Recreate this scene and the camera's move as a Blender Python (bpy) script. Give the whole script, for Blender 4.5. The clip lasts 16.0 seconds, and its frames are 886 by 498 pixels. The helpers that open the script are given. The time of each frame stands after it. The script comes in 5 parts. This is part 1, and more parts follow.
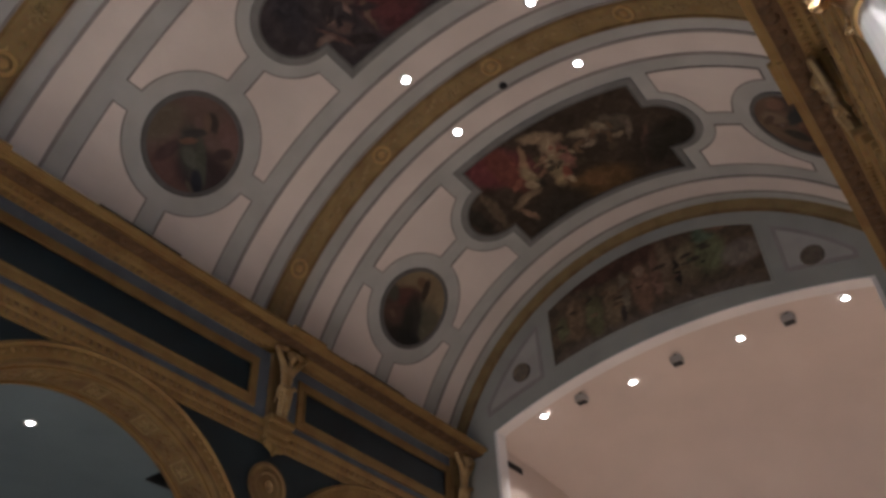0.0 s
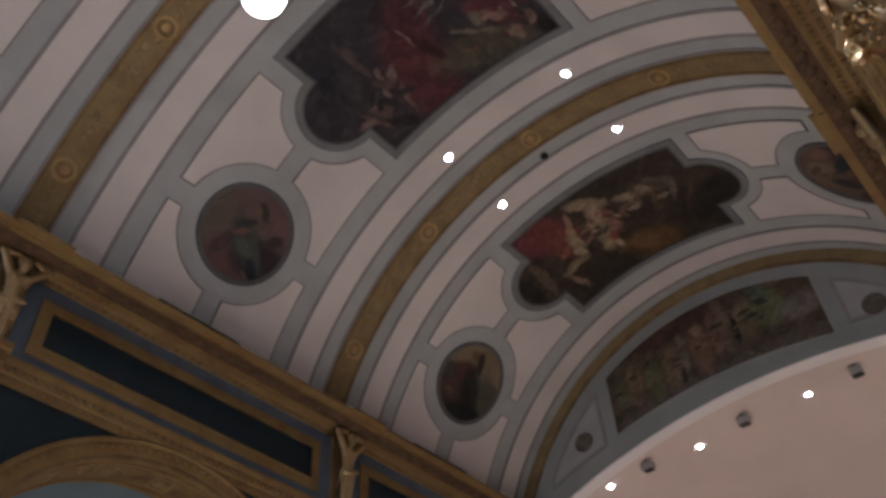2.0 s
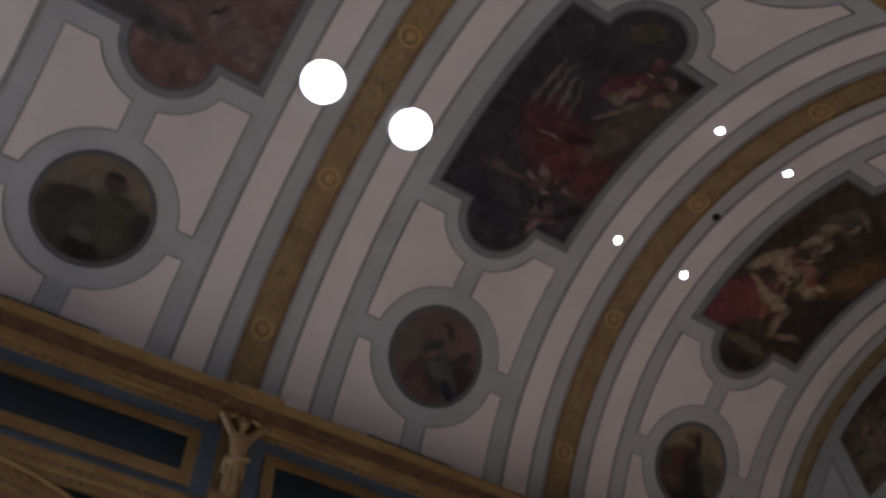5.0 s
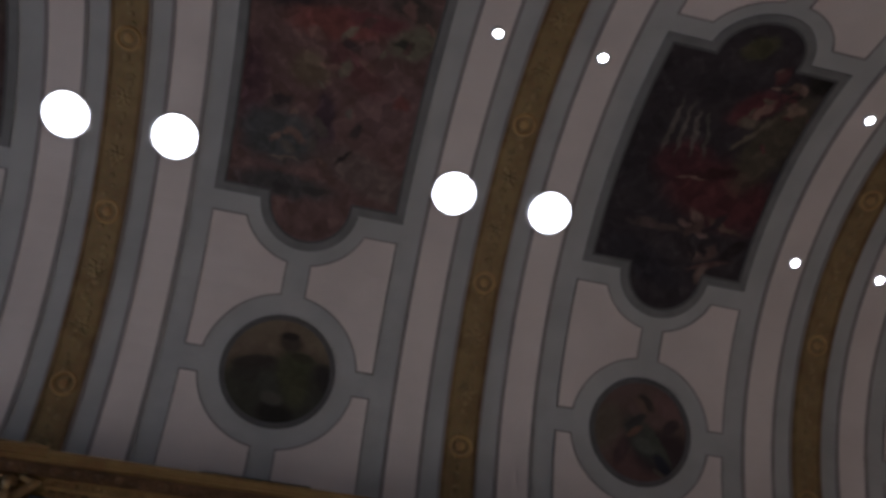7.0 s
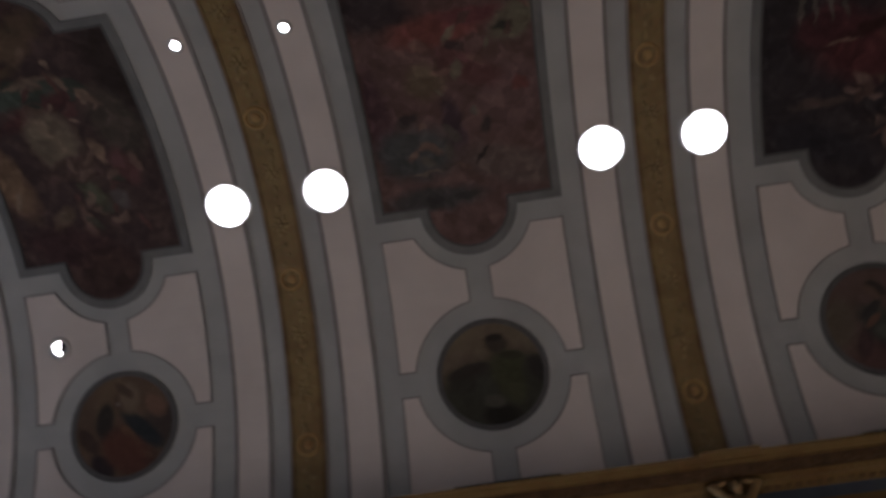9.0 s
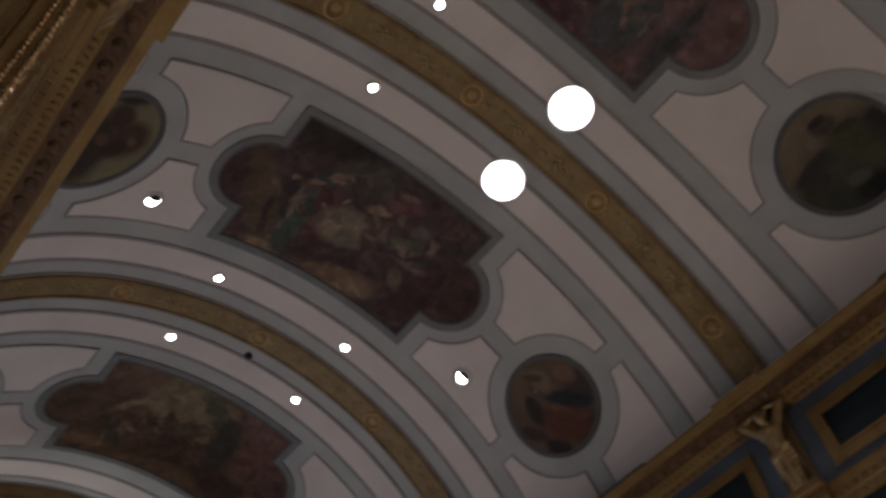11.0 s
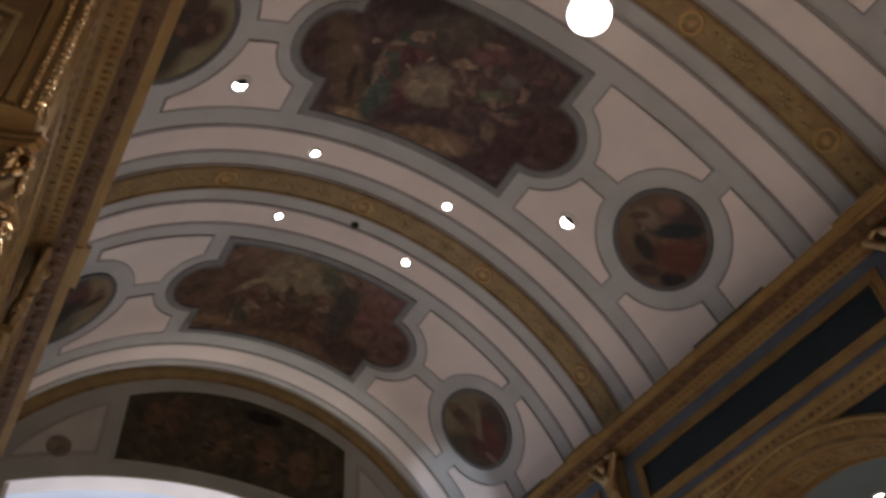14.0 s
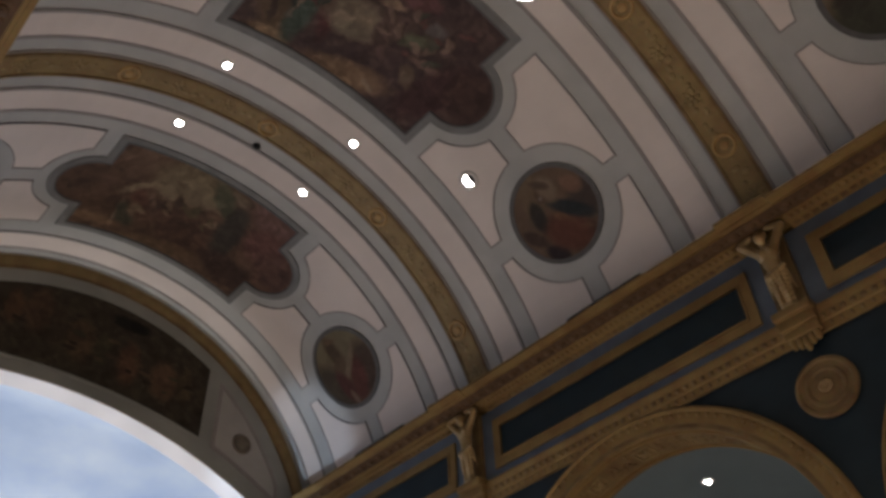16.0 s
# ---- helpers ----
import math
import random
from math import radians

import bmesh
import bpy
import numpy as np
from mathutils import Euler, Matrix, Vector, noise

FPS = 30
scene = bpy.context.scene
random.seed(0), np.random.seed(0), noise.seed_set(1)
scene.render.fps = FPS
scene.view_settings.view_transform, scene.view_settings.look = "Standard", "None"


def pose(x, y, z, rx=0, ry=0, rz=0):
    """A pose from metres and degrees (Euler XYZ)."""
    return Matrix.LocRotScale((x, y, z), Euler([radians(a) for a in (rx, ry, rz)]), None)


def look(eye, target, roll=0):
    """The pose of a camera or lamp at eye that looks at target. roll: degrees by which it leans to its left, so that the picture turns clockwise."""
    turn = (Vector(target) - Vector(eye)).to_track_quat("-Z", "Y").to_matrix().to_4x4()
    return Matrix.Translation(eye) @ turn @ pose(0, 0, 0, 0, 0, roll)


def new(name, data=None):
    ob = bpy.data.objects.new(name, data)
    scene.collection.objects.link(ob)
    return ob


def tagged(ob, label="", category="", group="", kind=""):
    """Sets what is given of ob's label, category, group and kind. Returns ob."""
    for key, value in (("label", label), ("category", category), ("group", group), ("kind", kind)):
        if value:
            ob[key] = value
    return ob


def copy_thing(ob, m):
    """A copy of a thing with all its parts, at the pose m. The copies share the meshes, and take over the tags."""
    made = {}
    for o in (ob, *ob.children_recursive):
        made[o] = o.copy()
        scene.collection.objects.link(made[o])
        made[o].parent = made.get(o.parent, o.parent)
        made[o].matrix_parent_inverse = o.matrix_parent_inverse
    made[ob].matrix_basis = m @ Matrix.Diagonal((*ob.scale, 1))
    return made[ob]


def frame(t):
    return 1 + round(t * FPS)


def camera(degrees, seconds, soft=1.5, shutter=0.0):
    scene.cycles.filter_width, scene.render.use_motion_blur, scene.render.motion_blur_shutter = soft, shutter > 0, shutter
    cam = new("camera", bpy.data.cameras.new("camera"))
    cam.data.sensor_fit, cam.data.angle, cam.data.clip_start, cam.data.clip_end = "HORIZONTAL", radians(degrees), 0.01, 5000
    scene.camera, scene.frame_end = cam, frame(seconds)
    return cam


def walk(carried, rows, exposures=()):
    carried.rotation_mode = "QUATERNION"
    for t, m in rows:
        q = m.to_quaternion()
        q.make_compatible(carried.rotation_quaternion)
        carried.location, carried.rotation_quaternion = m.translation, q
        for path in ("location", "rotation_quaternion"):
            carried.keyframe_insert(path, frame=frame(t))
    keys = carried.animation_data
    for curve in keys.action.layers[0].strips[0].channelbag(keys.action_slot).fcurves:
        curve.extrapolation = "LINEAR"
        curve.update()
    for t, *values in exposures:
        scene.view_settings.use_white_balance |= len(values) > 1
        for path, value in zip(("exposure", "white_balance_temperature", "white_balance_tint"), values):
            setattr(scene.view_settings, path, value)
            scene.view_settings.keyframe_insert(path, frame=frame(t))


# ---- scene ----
cam = camera(54.94, 16.0, soft=3.3, shutter=0.5)
# seconds, x, y, z, yaw, pitch, roll
PATH = [
    (0, 2.815, 0.223, 1.363, 34.56, 39.87, -2.81),
    (0.5, 2.815, 0.212, 1.352, 34.87, 41.06, -3.29),
    (1, 2.808, 0.205, 1.350, 35.63, 42.32, -3.69),
    (1.5, 2.807, 0.190, 1.346, 36.88, 43.64, -3.93),
    (2, 2.804, 0.173, 1.343, 38.44, 44.98, -3.91),
    (2.5, 2.794, 0.157, 1.346, 40.39, 46.28, -3.58),
    (3, 2.786, 0.140, 1.348, 42.68, 47.53, -3.53),
    (3.5, 2.778, 0.122, 1.352, 45.26, 48.62, -3.28),
    (4, 2.769, 0.108, 1.360, 48.27, 49.67, -3.14),
    (4.2, 2.765, 0.103, 1.360, 49.57, 50.11, -3.11),
    (6.3, 2.710, 0.103, 1.392, 65.60, 57.49, -3.88),
    (6.5, 2.704, 0.104, 1.393, 67.60, 58.31, -4.05),
    (7, 2.698, 0.110, 1.396, 73.11, 59.55, -3.69),
    (7.5, 2.693, 0.124, 1.405, 79.33, 60.22, -2.99),
    (8, 2.696, 0.135, 1.406, 84.00, 60.43, -3.54),
    (8.2, 2.696, 0.139, 1.406, 85.32, 60.24, -3.15),
    (10.3, 2.685, 0.191, 1.412, 122.87, 57.35, -6.84),
    (10.5, 2.682, 0.185, 1.419, 126.46, 56.97, -7.34),
    (11, 2.676, 0.160, 1.449, 134.25, 56.01, -7.61),
    (11.5, 2.682, 0.143, 1.471, 141.24, 54.87, -7.22),
    (12, 2.699, 0.138, 1.487, 145.85, 53.38, -6.20),
    (12.5, 2.719, 0.133, 1.496, 147.96, 51.58, -6.70),
    (13, 2.746, 0.134, 1.496, 148.37, 49.68, -6.56),
    (13.5, 2.730, 0.123, 1.508, 147.83, 48.05, -6.39),
    (14, 2.726, 0.120, 1.513, 145.88, 46.72, -5.43),
    (14.5, 2.730, 0.126, 1.505, 143.06, 45.73, -5.57),
    (15, 2.738, 0.136, 1.501, 139.95, 45.06, -5.09),
    (15.5, 2.745, 0.143, 1.495, 137.53, 44.01, -4.25),
    (16, 2.745, 0.140, 1.492, 136.32, 42.52, -2.59),
]


def aim(x, y, z, yaw, pitch, roll):
    return pose(x, y, z, 0, 0, yaw) @ pose(0, 0, 0, 90 + pitch) @ pose(0, 0, 0, 0, 0, roll)


# seconds, stops, kelvin, tint
EXPOSURES = [(0.0, -0.15, 6250, 10), (1.5, -0.09, 5880, 9), (2.5, -0.08, 5700, 9), (4.0, -0.22, 5550, 9), (6.5, -1.1, 5550, 10), (8.0, -1.25, 5700, 10), (10.5, -1.2, 6250, 10), (11.0, -1.05, 6300, 10), (12.0, -0.80, 7050, 14),
             (13.0, -0.55, 7150, 14), (14.5, -0.5, 7000, 13), (16.0, -0.55, 6750, 10)]
walk(cam, [(r[0], aim(*r[1:])) for r in PATH], EXPOSURES)

# ---- world and light ----
world = bpy.data.worlds.new("world")
scene.world = world
world.use_nodes = True
world.node_tree.nodes["Background"].inputs[0].default_value = (0.02, 0.018, 0.016, 1)
world.node_tree.nodes["Background"].inputs[1].default_value = 0.3

LAMP_VAULT = 800.0     # watts of each recessed spot in the vault
LAMP_AISLE = 60.0
LAMP_STAGE = 260.0
LAMP_SKY_FILL = 380.0
SKY_GLOW = 1.5        # emission that stands for the light on the sky scene at one end

# ---- plan ----
R, ZC = 3.3, 5.53          # the barrel vault: radius, height of its axis
YE = 8.85                  # end walls
XW, WT = 3.0, 0.45         # arcade wall: face, thickness
XE, ZE = 2.58, 6.44        # outer top edge of the cornice
BAYS = [7.18, 3.6, 0.0, -3.6, -7.18]
RIBS = [5.4, 1.8, -1.8, -5.4]
ARCHES = [7.2, 3.665, 0.0, -3.635, -7.2]
PIERS = {-1: [5.5, 1.83, -1.84, -5.51], 1: [5.26, 1.8, -1.8, -5.15]}   # brackets, bearers and roundels on the arcade walls, west and east
S_EDGE = 1.169             # half length of the large paintings along the curve
S_MED = 2.80               # medallions, along the curve from the crown
ARC_Z, ARC_R, ARC_T = 3.62, 1.62, 0.19   # arcade arches: springing, opening, face
rng = random.Random(7)


# ---- materials ----
def material(name, color, rough=0.6, metal=0.0, vary=0.25, scale=6.0, fine=60.0, bump=0.15, tint=None, spec=0.4):
    """Painted or gilded surface: two scales of variation and a fine relief."""
    m = bpy.data.materials.new(name)
    m.use_nodes = True
    nt = m.node_tree
    n, l = nt.nodes, nt.links
    b = n["Principled BSDF"]
    co = n.new("ShaderNodeTexCoord")
    big = n.new("ShaderNodeTexNoise")
    big.inputs["Scale"].default_value = scale
    big.inputs["Detail"].default_value = 5
    small = n.new("ShaderNodeTexNoise")
    small.inputs["Scale"].default_value = fine
    small.inputs["Detail"].default_value = 4
    geo = n.new("ShaderNodeNewGeometry")
    l.new(geo.outputs["Position"], big.inputs["Vector"])
    l.new(geo.outputs["Position"], small.inputs["Vector"])
    other = tint or tuple(c * (1 - vary) for c in color)
    mix = n.new("ShaderNodeMix")
    mix.data_type = "RGBA"
    ramp = n.new("ShaderNodeMapRange")
    ramp.inputs["From Min"].default_value, ramp.inputs["From Max"].default_value = 0.38, 0.66
    l.new(big.outputs["Fac"], ramp.inputs["Value"])
    l.new(ramp.outputs["Result"], mix.inputs["Factor"])
    mix.inputs["A"].default_value, mix.inputs["B"].default_value = (*color, 1), (*other, 1)
    mul = n.new("ShaderNodeMix")
    mul.data_type, mul.blend_type = "RGBA", "MULTIPLY"
    mul.inputs["Factor"].default_value = vary
    l.new(mix.outputs["Result"], mul.inputs["A"])
    l.new(small.outputs["Color"], mul.inputs["B"])
    l.new(mul.outputs["Result"], b.inputs["Base Color"])
    b.inputs["Roughness"].default_value = rough
    b.inputs["Metallic"].default_value = metal
    b.inputs["Specular IOR Level"].default_value = spec
    bp = n.new("ShaderNodeBump")
    bp.inputs["Strength"].default_value = bump
    bp.inputs["Distance"].default_value = 0.01
    l.new(small.outputs["Fac"], bp.inputs["Height"])
    l.new(bp.outputs["Normal"], b.inputs["Normal"])
    return m


def glow(name, color, strength):
    m = bpy.data.materials.new(name)
    m.use_nodes = True
    b = m.node_tree.nodes["Principled BSDF"]
    b.inputs["Base Color"].default_value = (0.8, 0.8, 0.8, 1)
    b.inputs["Emission Color"].default_value = (*color, 1)
    b.inputs["Emission Strength"].default_value = strength
    return m


class Canvas:
    """Oil painting of soft plain patches on a mottled ground."""

    def __init__(self, name, ground, second, warp=0.17, stretch=(1.4, 1.0), grain=2.2, soft=0.36, folds=4.5, aspect=1.0):
        self.soft, self.folds = soft, folds
        self.rough = 1.0 if folds > 3 else 0.4
        self.mat = bpy.data.materials.new(name)
        self.mat.use_nodes = True
        n, l = self.mat.node_tree.nodes, self.mat.node_tree.links
        uv = n.new("ShaderNodeUVMap")
        wide = n.new("ShaderNodeVectorMath")
        wide.operation = "MULTIPLY"
        wide.inputs[1].default_value = (*stretch, 0)
        l.new(uv.outputs["UV"], wide.inputs[0])
        no = n.new("ShaderNodeTexNoise")
        no.inputs["Scale"].default_value, no.inputs["Detail"].default_value = 6.0, 4
        l.new(wide.outputs["Vector"], no.inputs["Vector"])
        sub = n.new("ShaderNodeVectorMath")
        sub.operation = "SUBTRACT"
        sub.inputs[1].default_value = (0.5, 0.5, 0.5)
        l.new(no.outputs["Color"], sub.inputs[0])
        add = n.new("ShaderNodeVectorMath")
        add.operation = "MULTIPLY_ADD"
        add.inputs[1].default_value = (warp, warp, 0)
        l.new(sub.outputs["Vector"], add.inputs[0])
        l.new(wide.outputs["Vector"], add.inputs[2])
        self.place = add.outputs["Vector"]
        even = n.new("ShaderNodeVectorMath")
        even.operation = "MULTIPLY"
        even.inputs[1].default_value = (aspect, 1, 1)
        l.new(self.place, even.inputs[0])
        self.weave = even.outputs["Vector"]
        gr = self.noise(grain, 3)
        rp = n.new("ShaderNodeMapRange")
        rp.inputs["From Min"].default_value, rp.inputs["From Max"].default_value = 0.35, 0.65
        l.new(gr, rp.inputs["Value"])
        self.last = self.blend(rp.outputs["Result"], (*ground, 1), (*second, 1))

    def noise(self, scale, detail):
        n = self.mat.node_tree.nodes.new("ShaderNodeTexNoise")
        n.inputs["Scale"].default_value, n.inputs["Detail"].default_value = scale, detail
        self.mat.node_tree.links.new(self.weave, n.inputs["Vector"])
        return n.outputs["Fac"]

    def blend(self, factor, below, above):
        mx = self.mat.node_tree.nodes.new("ShaderNodeMix")
        mx.data_type = "RGBA"
        self.mat.node_tree.links.new(factor, mx.inputs["Factor"])
        if isinstance(below, tuple):
            mx.inputs["A"].default_value = below
        else:
            self.mat.node_tree.links.new(below, mx.inputs["A"])
        mx.inputs["B"].default_value = above
        return mx.outputs["Result"]

    def dab(self, u, v, ru, rv, turn, color):
        """One soft oval of paint: centre, half length, half width, turn in degrees."""
        n, l = self.mat.node_tree.nodes, self.mat.node_tree.links
        mp = n.new("ShaderNodeMapping")
        mp.vector_type = "TEXTURE"
        mp.inputs["Location"].default_value = (u, v, 0)
        mp.inputs["Rotation"].default_value = (0, 0, radians(turn))
        mp.inputs["Scale"].default_value = (ru, rv, 1)
        l.new(self.place, mp.inputs["Vector"])
        le = n.new("ShaderNodeVectorMath")
        le.operation = "LENGTH"
        l.new(mp.outputs["Vector"], le.inputs[0])
        mr = n.new("ShaderNodeMapRange")
        mr.interpolation_type = "SMOOTHSTEP"
        mr.inputs["From Min"].default_value, mr.inputs["From Max"].default_value = 1 - self.soft, 1 + self.soft
        mr.inputs["To Min"].default_value, mr.inputs["To Max"].default_value = 0.92, 0.0
        l.new(le.outputs["Value"], mr.inputs["Value"])
        self.last = self.blend(mr.outputs["Result"], self.last, (*color, 1))

    def flecks(self, u, v, su, sv, count, colors, seed, narrow=1.0):
        """A group of small broken patches, as crowded forms and folds give."""
        pick = random.Random(seed)
        for _ in range(count):
            size = pick.uniform(0.05, 0.13)
            self.dab(u + pick.gauss(0, su * 0.55), v + pick.gauss(0, sv * 0.55), size * narrow, size * pick.uniform(0.3, 0.6), 0 if narrow < 1 else pick.uniform(0, 180), pick.choice(colors))

    def finish(self):
        """Brush grain over the patches and a thin dull varnish."""
        n, l = self.mat.node_tree.nodes, self.mat.node_tree.links
        fr = n.new("ShaderNodeMapRange")
        fr.inputs["From Min"].default_value, fr.inputs["From Max"].default_value = 0.3, 0.7
        fr.inputs["To Min"].default_value, fr.inputs["To Max"].default_value = 1 - 0.16 * self.rough, 1 + 0.16 * self.rough
        l.new(self.noise(7.0, 4), fr.inputs["Value"])
        lights = n.new("ShaderNodeMapRange")
        lights.inputs["From Min"].default_value, lights.inputs["From Max"].default_value = 0.54, 0.66
        lights.inputs["To Min"].default_value, lights.inputs["To Max"].default_value = 0.98, 1 + 0.2 * self.rough
        l.new(self.noise(8.0, 2), lights.inputs["Value"])
        both = n.new("ShaderNodeMath")
        both.operation = "MULTIPLY"
        l.new(fr.outputs["Result"], both.inputs[0])
        l.new(lights.outputs["Result"], both.inputs[1])
        for scale, low, high in ((self.folds, 0.82, 1.22), (self.folds * 2.2, 0.90, 1.11)):
            # broken planes of paint, as folds of cloth give
            vo = n.new("ShaderNodeTexVoronoi")
            vo.inputs["Scale"].default_value, vo.inputs["Randomness"].default_value = scale, 1.0
            l.new(self.weave, vo.inputs["Vector"])
            tone = n.new("ShaderNodeSeparateColor")
            l.new(vo.outputs["Color"], tone.inputs["Color"])
            span = n.new("ShaderNodeMapRange")
            span.inputs["To Min"].default_value, span.inputs["To Max"].default_value = 1 - (1 - low) * self.rough, 1 + (high - 1) * self.rough
            l.new(tone.outputs["Red"], span.inputs["Value"])
            more = n.new("ShaderNodeMath")
            more.operation = "MULTIPLY"
            l.new(both.outputs["Value"], more.inputs[0])
            l.new(span.outputs["Result"], more.inputs[1])
            both = more
        mul = n.new("ShaderNodeVectorMath")
        mul.operation = "SCALE"
        l.new(self.last, mul.inputs[0])
        l.new(both.outputs["Value"], mul.inputs["Scale"])
        b = n["Principled BSDF"]
        l.new(mul.outputs["Vector"], b.inputs["Base Color"])
        b.inputs["Roughness"].default_value = 0.7
        b.inputs["Specular IOR Level"].default_value = 0.15
        return self.mat


WHITE = material("cream_white_plaster", (0.72, 0.65, 0.615), 0.75, vary=0.10, scale=1.2, bump=0.05)
GREY = material("blue_grey_paint", (0.455, 0.462, 0.455), 0.7, vary=0.14, scale=2.0, bump=0.06)
LINE = material("brown_grey_line", (0.305, 0.28, 0.272), 0.7, vary=0.15, scale=4.0, bump=0.05)
# both also carry the recess shade round the large paintings; medallion rims are slate
BEVEL = material("bevel_recess_shade", (0.215, 0.22, 0.218), 0.7, vary=0.2, scale=5.0, bump=0.05)
RIM = material("slate_rim_and_shade", (0.115, 0.115, 0.115), 0.65, vary=0.2, scale=6.0, bump=0.05)
BAND = material("ochre_gilt_band", (0.33, 0.235, 0.102), 0.55, 0.12, 0.35, 5.0, 30.0, 0.2, tint=(0.26, 0.17, 0.075))
GOLD = material("aged_gilding", (0.335, 0.225, 0.092), 0.5, 0.28, 0.35, 4.0, 38.0, 0.35, tint=(0.275, 0.165, 0.070), spec=0.15)
GOLD_DULL = material("dull_gilding", (0.285, 0.188, 0.078), 0.6, 0.2, 0.4, 5.0, 30.0, 0.4, tint=(0.19, 0.112, 0.048))
GOLD_BRIGHT = material("bright_gilding", (0.66, 0.46, 0.24), 0.27, 0.85, 0.3, 9.0, 45.0, 0.35, tint=(0.5, 0.33, 0.16))
GILT_PALE = material("pale_gilding", (0.38, 0.275, 0.125), 0.5, 0.25, 0.35, 8.0, 40.0, 0.3)
ROSE_GILT = material("orange_gilding", (0.50, 0.325, 0.13), 0.45, 0.2, 0.3, 8.0, 40.0, 0.3, tint=(0.40, 0.24, 0.10))
GILT_STATUE = material("statue_gilding", (0.50, 0.36, 0.18), 0.30, 0.6, 0.35, 10.0, 50.0, 0.35, tint=(0.40, 0.26, 0.12))
RED = material("red_bole", (0.155, 0.086, 0.040), 0.6, 0.1, 0.4, 8.0, 40.0, 0.4)
NAVY = material("navy_paint", (0.010, 0.024, 0.035), 0.65, vary=0.3, scale=3.0, bump=0.05)
BLACKBLUE = material("blue_black_panel", (0.007, 0.021, 0.032), 0.6, vary=0.3, scale=3.0, bump=0.05)
SLATE = material("slate_blue_paint", (0.12, 0.155, 0.21), 0.65, vary=0.2, scale=4.0, bump=0.08)
AISLE = material("aisle_blue_plaster", (0.17, 0.225, 0.262), 0.8, vary=0.12, scale=1.5, bump=0.05)
STAGE = material("pale_pink_plaster", (0.70, 0.60, 0.545), 0.85, vary=0.08, scale=0.8, bump=0.03)
END = material("olive_grey_paint", (0.335, 0.34, 0.315), 0.75, vary=0.14, scale=2.0, bump=0.06)
DIM = material("dim_plaster", (0.42, 0.40, 0.38), 0.75, vary=0.12, scale=3.0, bump=0.05)
TRIM = material("white_painted_edge", (0.80, 0.77, 0.76), 0.6, vary=0.06, scale=2.0, bump=0.03)
MARBLE = material("white_marble", (0.78, 0.77, 0.76), 0.2, vary=0.15, scale=3.0, fine=14.0, bump=0.02)
FLOOR = material("polished_stone", (0.62, 0.53, 0.46), 0.35, vary=0.2, scale=1.5, bump=0.03)
BLACK = material("black_metal", (0.02, 0.02, 0.022), 0.45, 0.3, 0.2, bump=0.05)
METAL = material("white_lamp_metal", (0.6, 0.58, 0.56), 0.4, 0.2, 0.1, bump=0.03)
BRONZE = material("dull_bronze_paint", (0.22, 0.175, 0.13), 0.6, 0.1, 0.4, 8.0, 40.0, 0.3)
LENS = glow("lit_lens", (1.0, 0.97, 0.98), 60.0)
# glow of the oversized lenses that stand for glare
GLARE_DISC = glow("glare_disc", (1.0, 0.96, 0.97), 14.0)


# ---- helpers for building ----
def thing(name, label, category, group="", kind="", at=None):
    ob = new(name)
    ob.empty_display_size = 0.1
    ob.matrix_world = at or Matrix()
    return tagged(ob, label, category, group, kind)


def link(name, bm, mats, parent=None, label="", smooth=False):
    me = bpy.data.meshes.new(name)
    bmesh.ops.recalc_face_normals(bm, faces=bm.faces)
    bm.to_mesh(me)
    bm.free()
    for m in mats if isinstance(mats, (list, tuple)) else [mats]:
        me.materials.append(m)
    if smooth:
        for p in me.polygons:
            p.use_smooth = True
    ob = new(name, me)
    if parent:
        ob.parent = parent
    if label:
        ob["label"] = label
    return ob


def part(name, bm, mat, parent, label="", smooth=False):
    return link(name, bm, mat, parent, label, smooth)


def box(bm, x0, x1, y0, y1, z0, z1, mi=0):
    v = [bm.verts.new((x, y, z)) for x in (x0, x1) for y in (y0, y1) for z in (z0, z1)]
    for f in ((0, 1, 3, 2), (4, 6, 7, 5), (0, 4, 5, 1), (2, 3, 7, 6), (0, 2, 6, 4), (1, 5, 7, 3)):
        bm.faces.new([v[i] for i in f]).material_index = mi
    return v


def prism(bm, profile, axis_pts, closed=True, mi=0, caps=True):
    """Sweep: profile is a list of callables' results, one ring of points per station."""
    rings = [[bm.verts.new(p) for p in ring] for ring in axis_pts]
    k = len(rings[0])
    for a, b in zip(rings, rings[1:]):
        for i in range(k if closed else k - 1):
            bm.faces.new((a[i], a[(i + 1) % k], b[(i + 1) % k], b[i])).material_index = mi
    if caps and closed:
        bm.faces.new(rings[0][::-1]).material_index = mi
        bm.faces.new(rings[-1]).material_index = mi


def lathe(bm, prof, segs=20, mi=0, center=(0, 0, 0), cap=True):
    rings = []
    for r, z in prof:
        rings.append([bm.verts.new((center[0] + r * math.cos(2 * math.pi * i / segs), center[1] + r * math.sin(2 * math.pi * i / segs), center[2] + z)) for i in range(segs)])
    for a, b in zip(rings, rings[1:]):
        for i in range(segs):
            bm.faces.new((a[i], a[(i + 1) % segs], b[(i + 1) % segs], b[i])).material_index = mi
    if cap:
        bm.faces.new(rings[0][::-1]).material_index = mi
        bm.faces.new(rings[-1]).material_index = mi


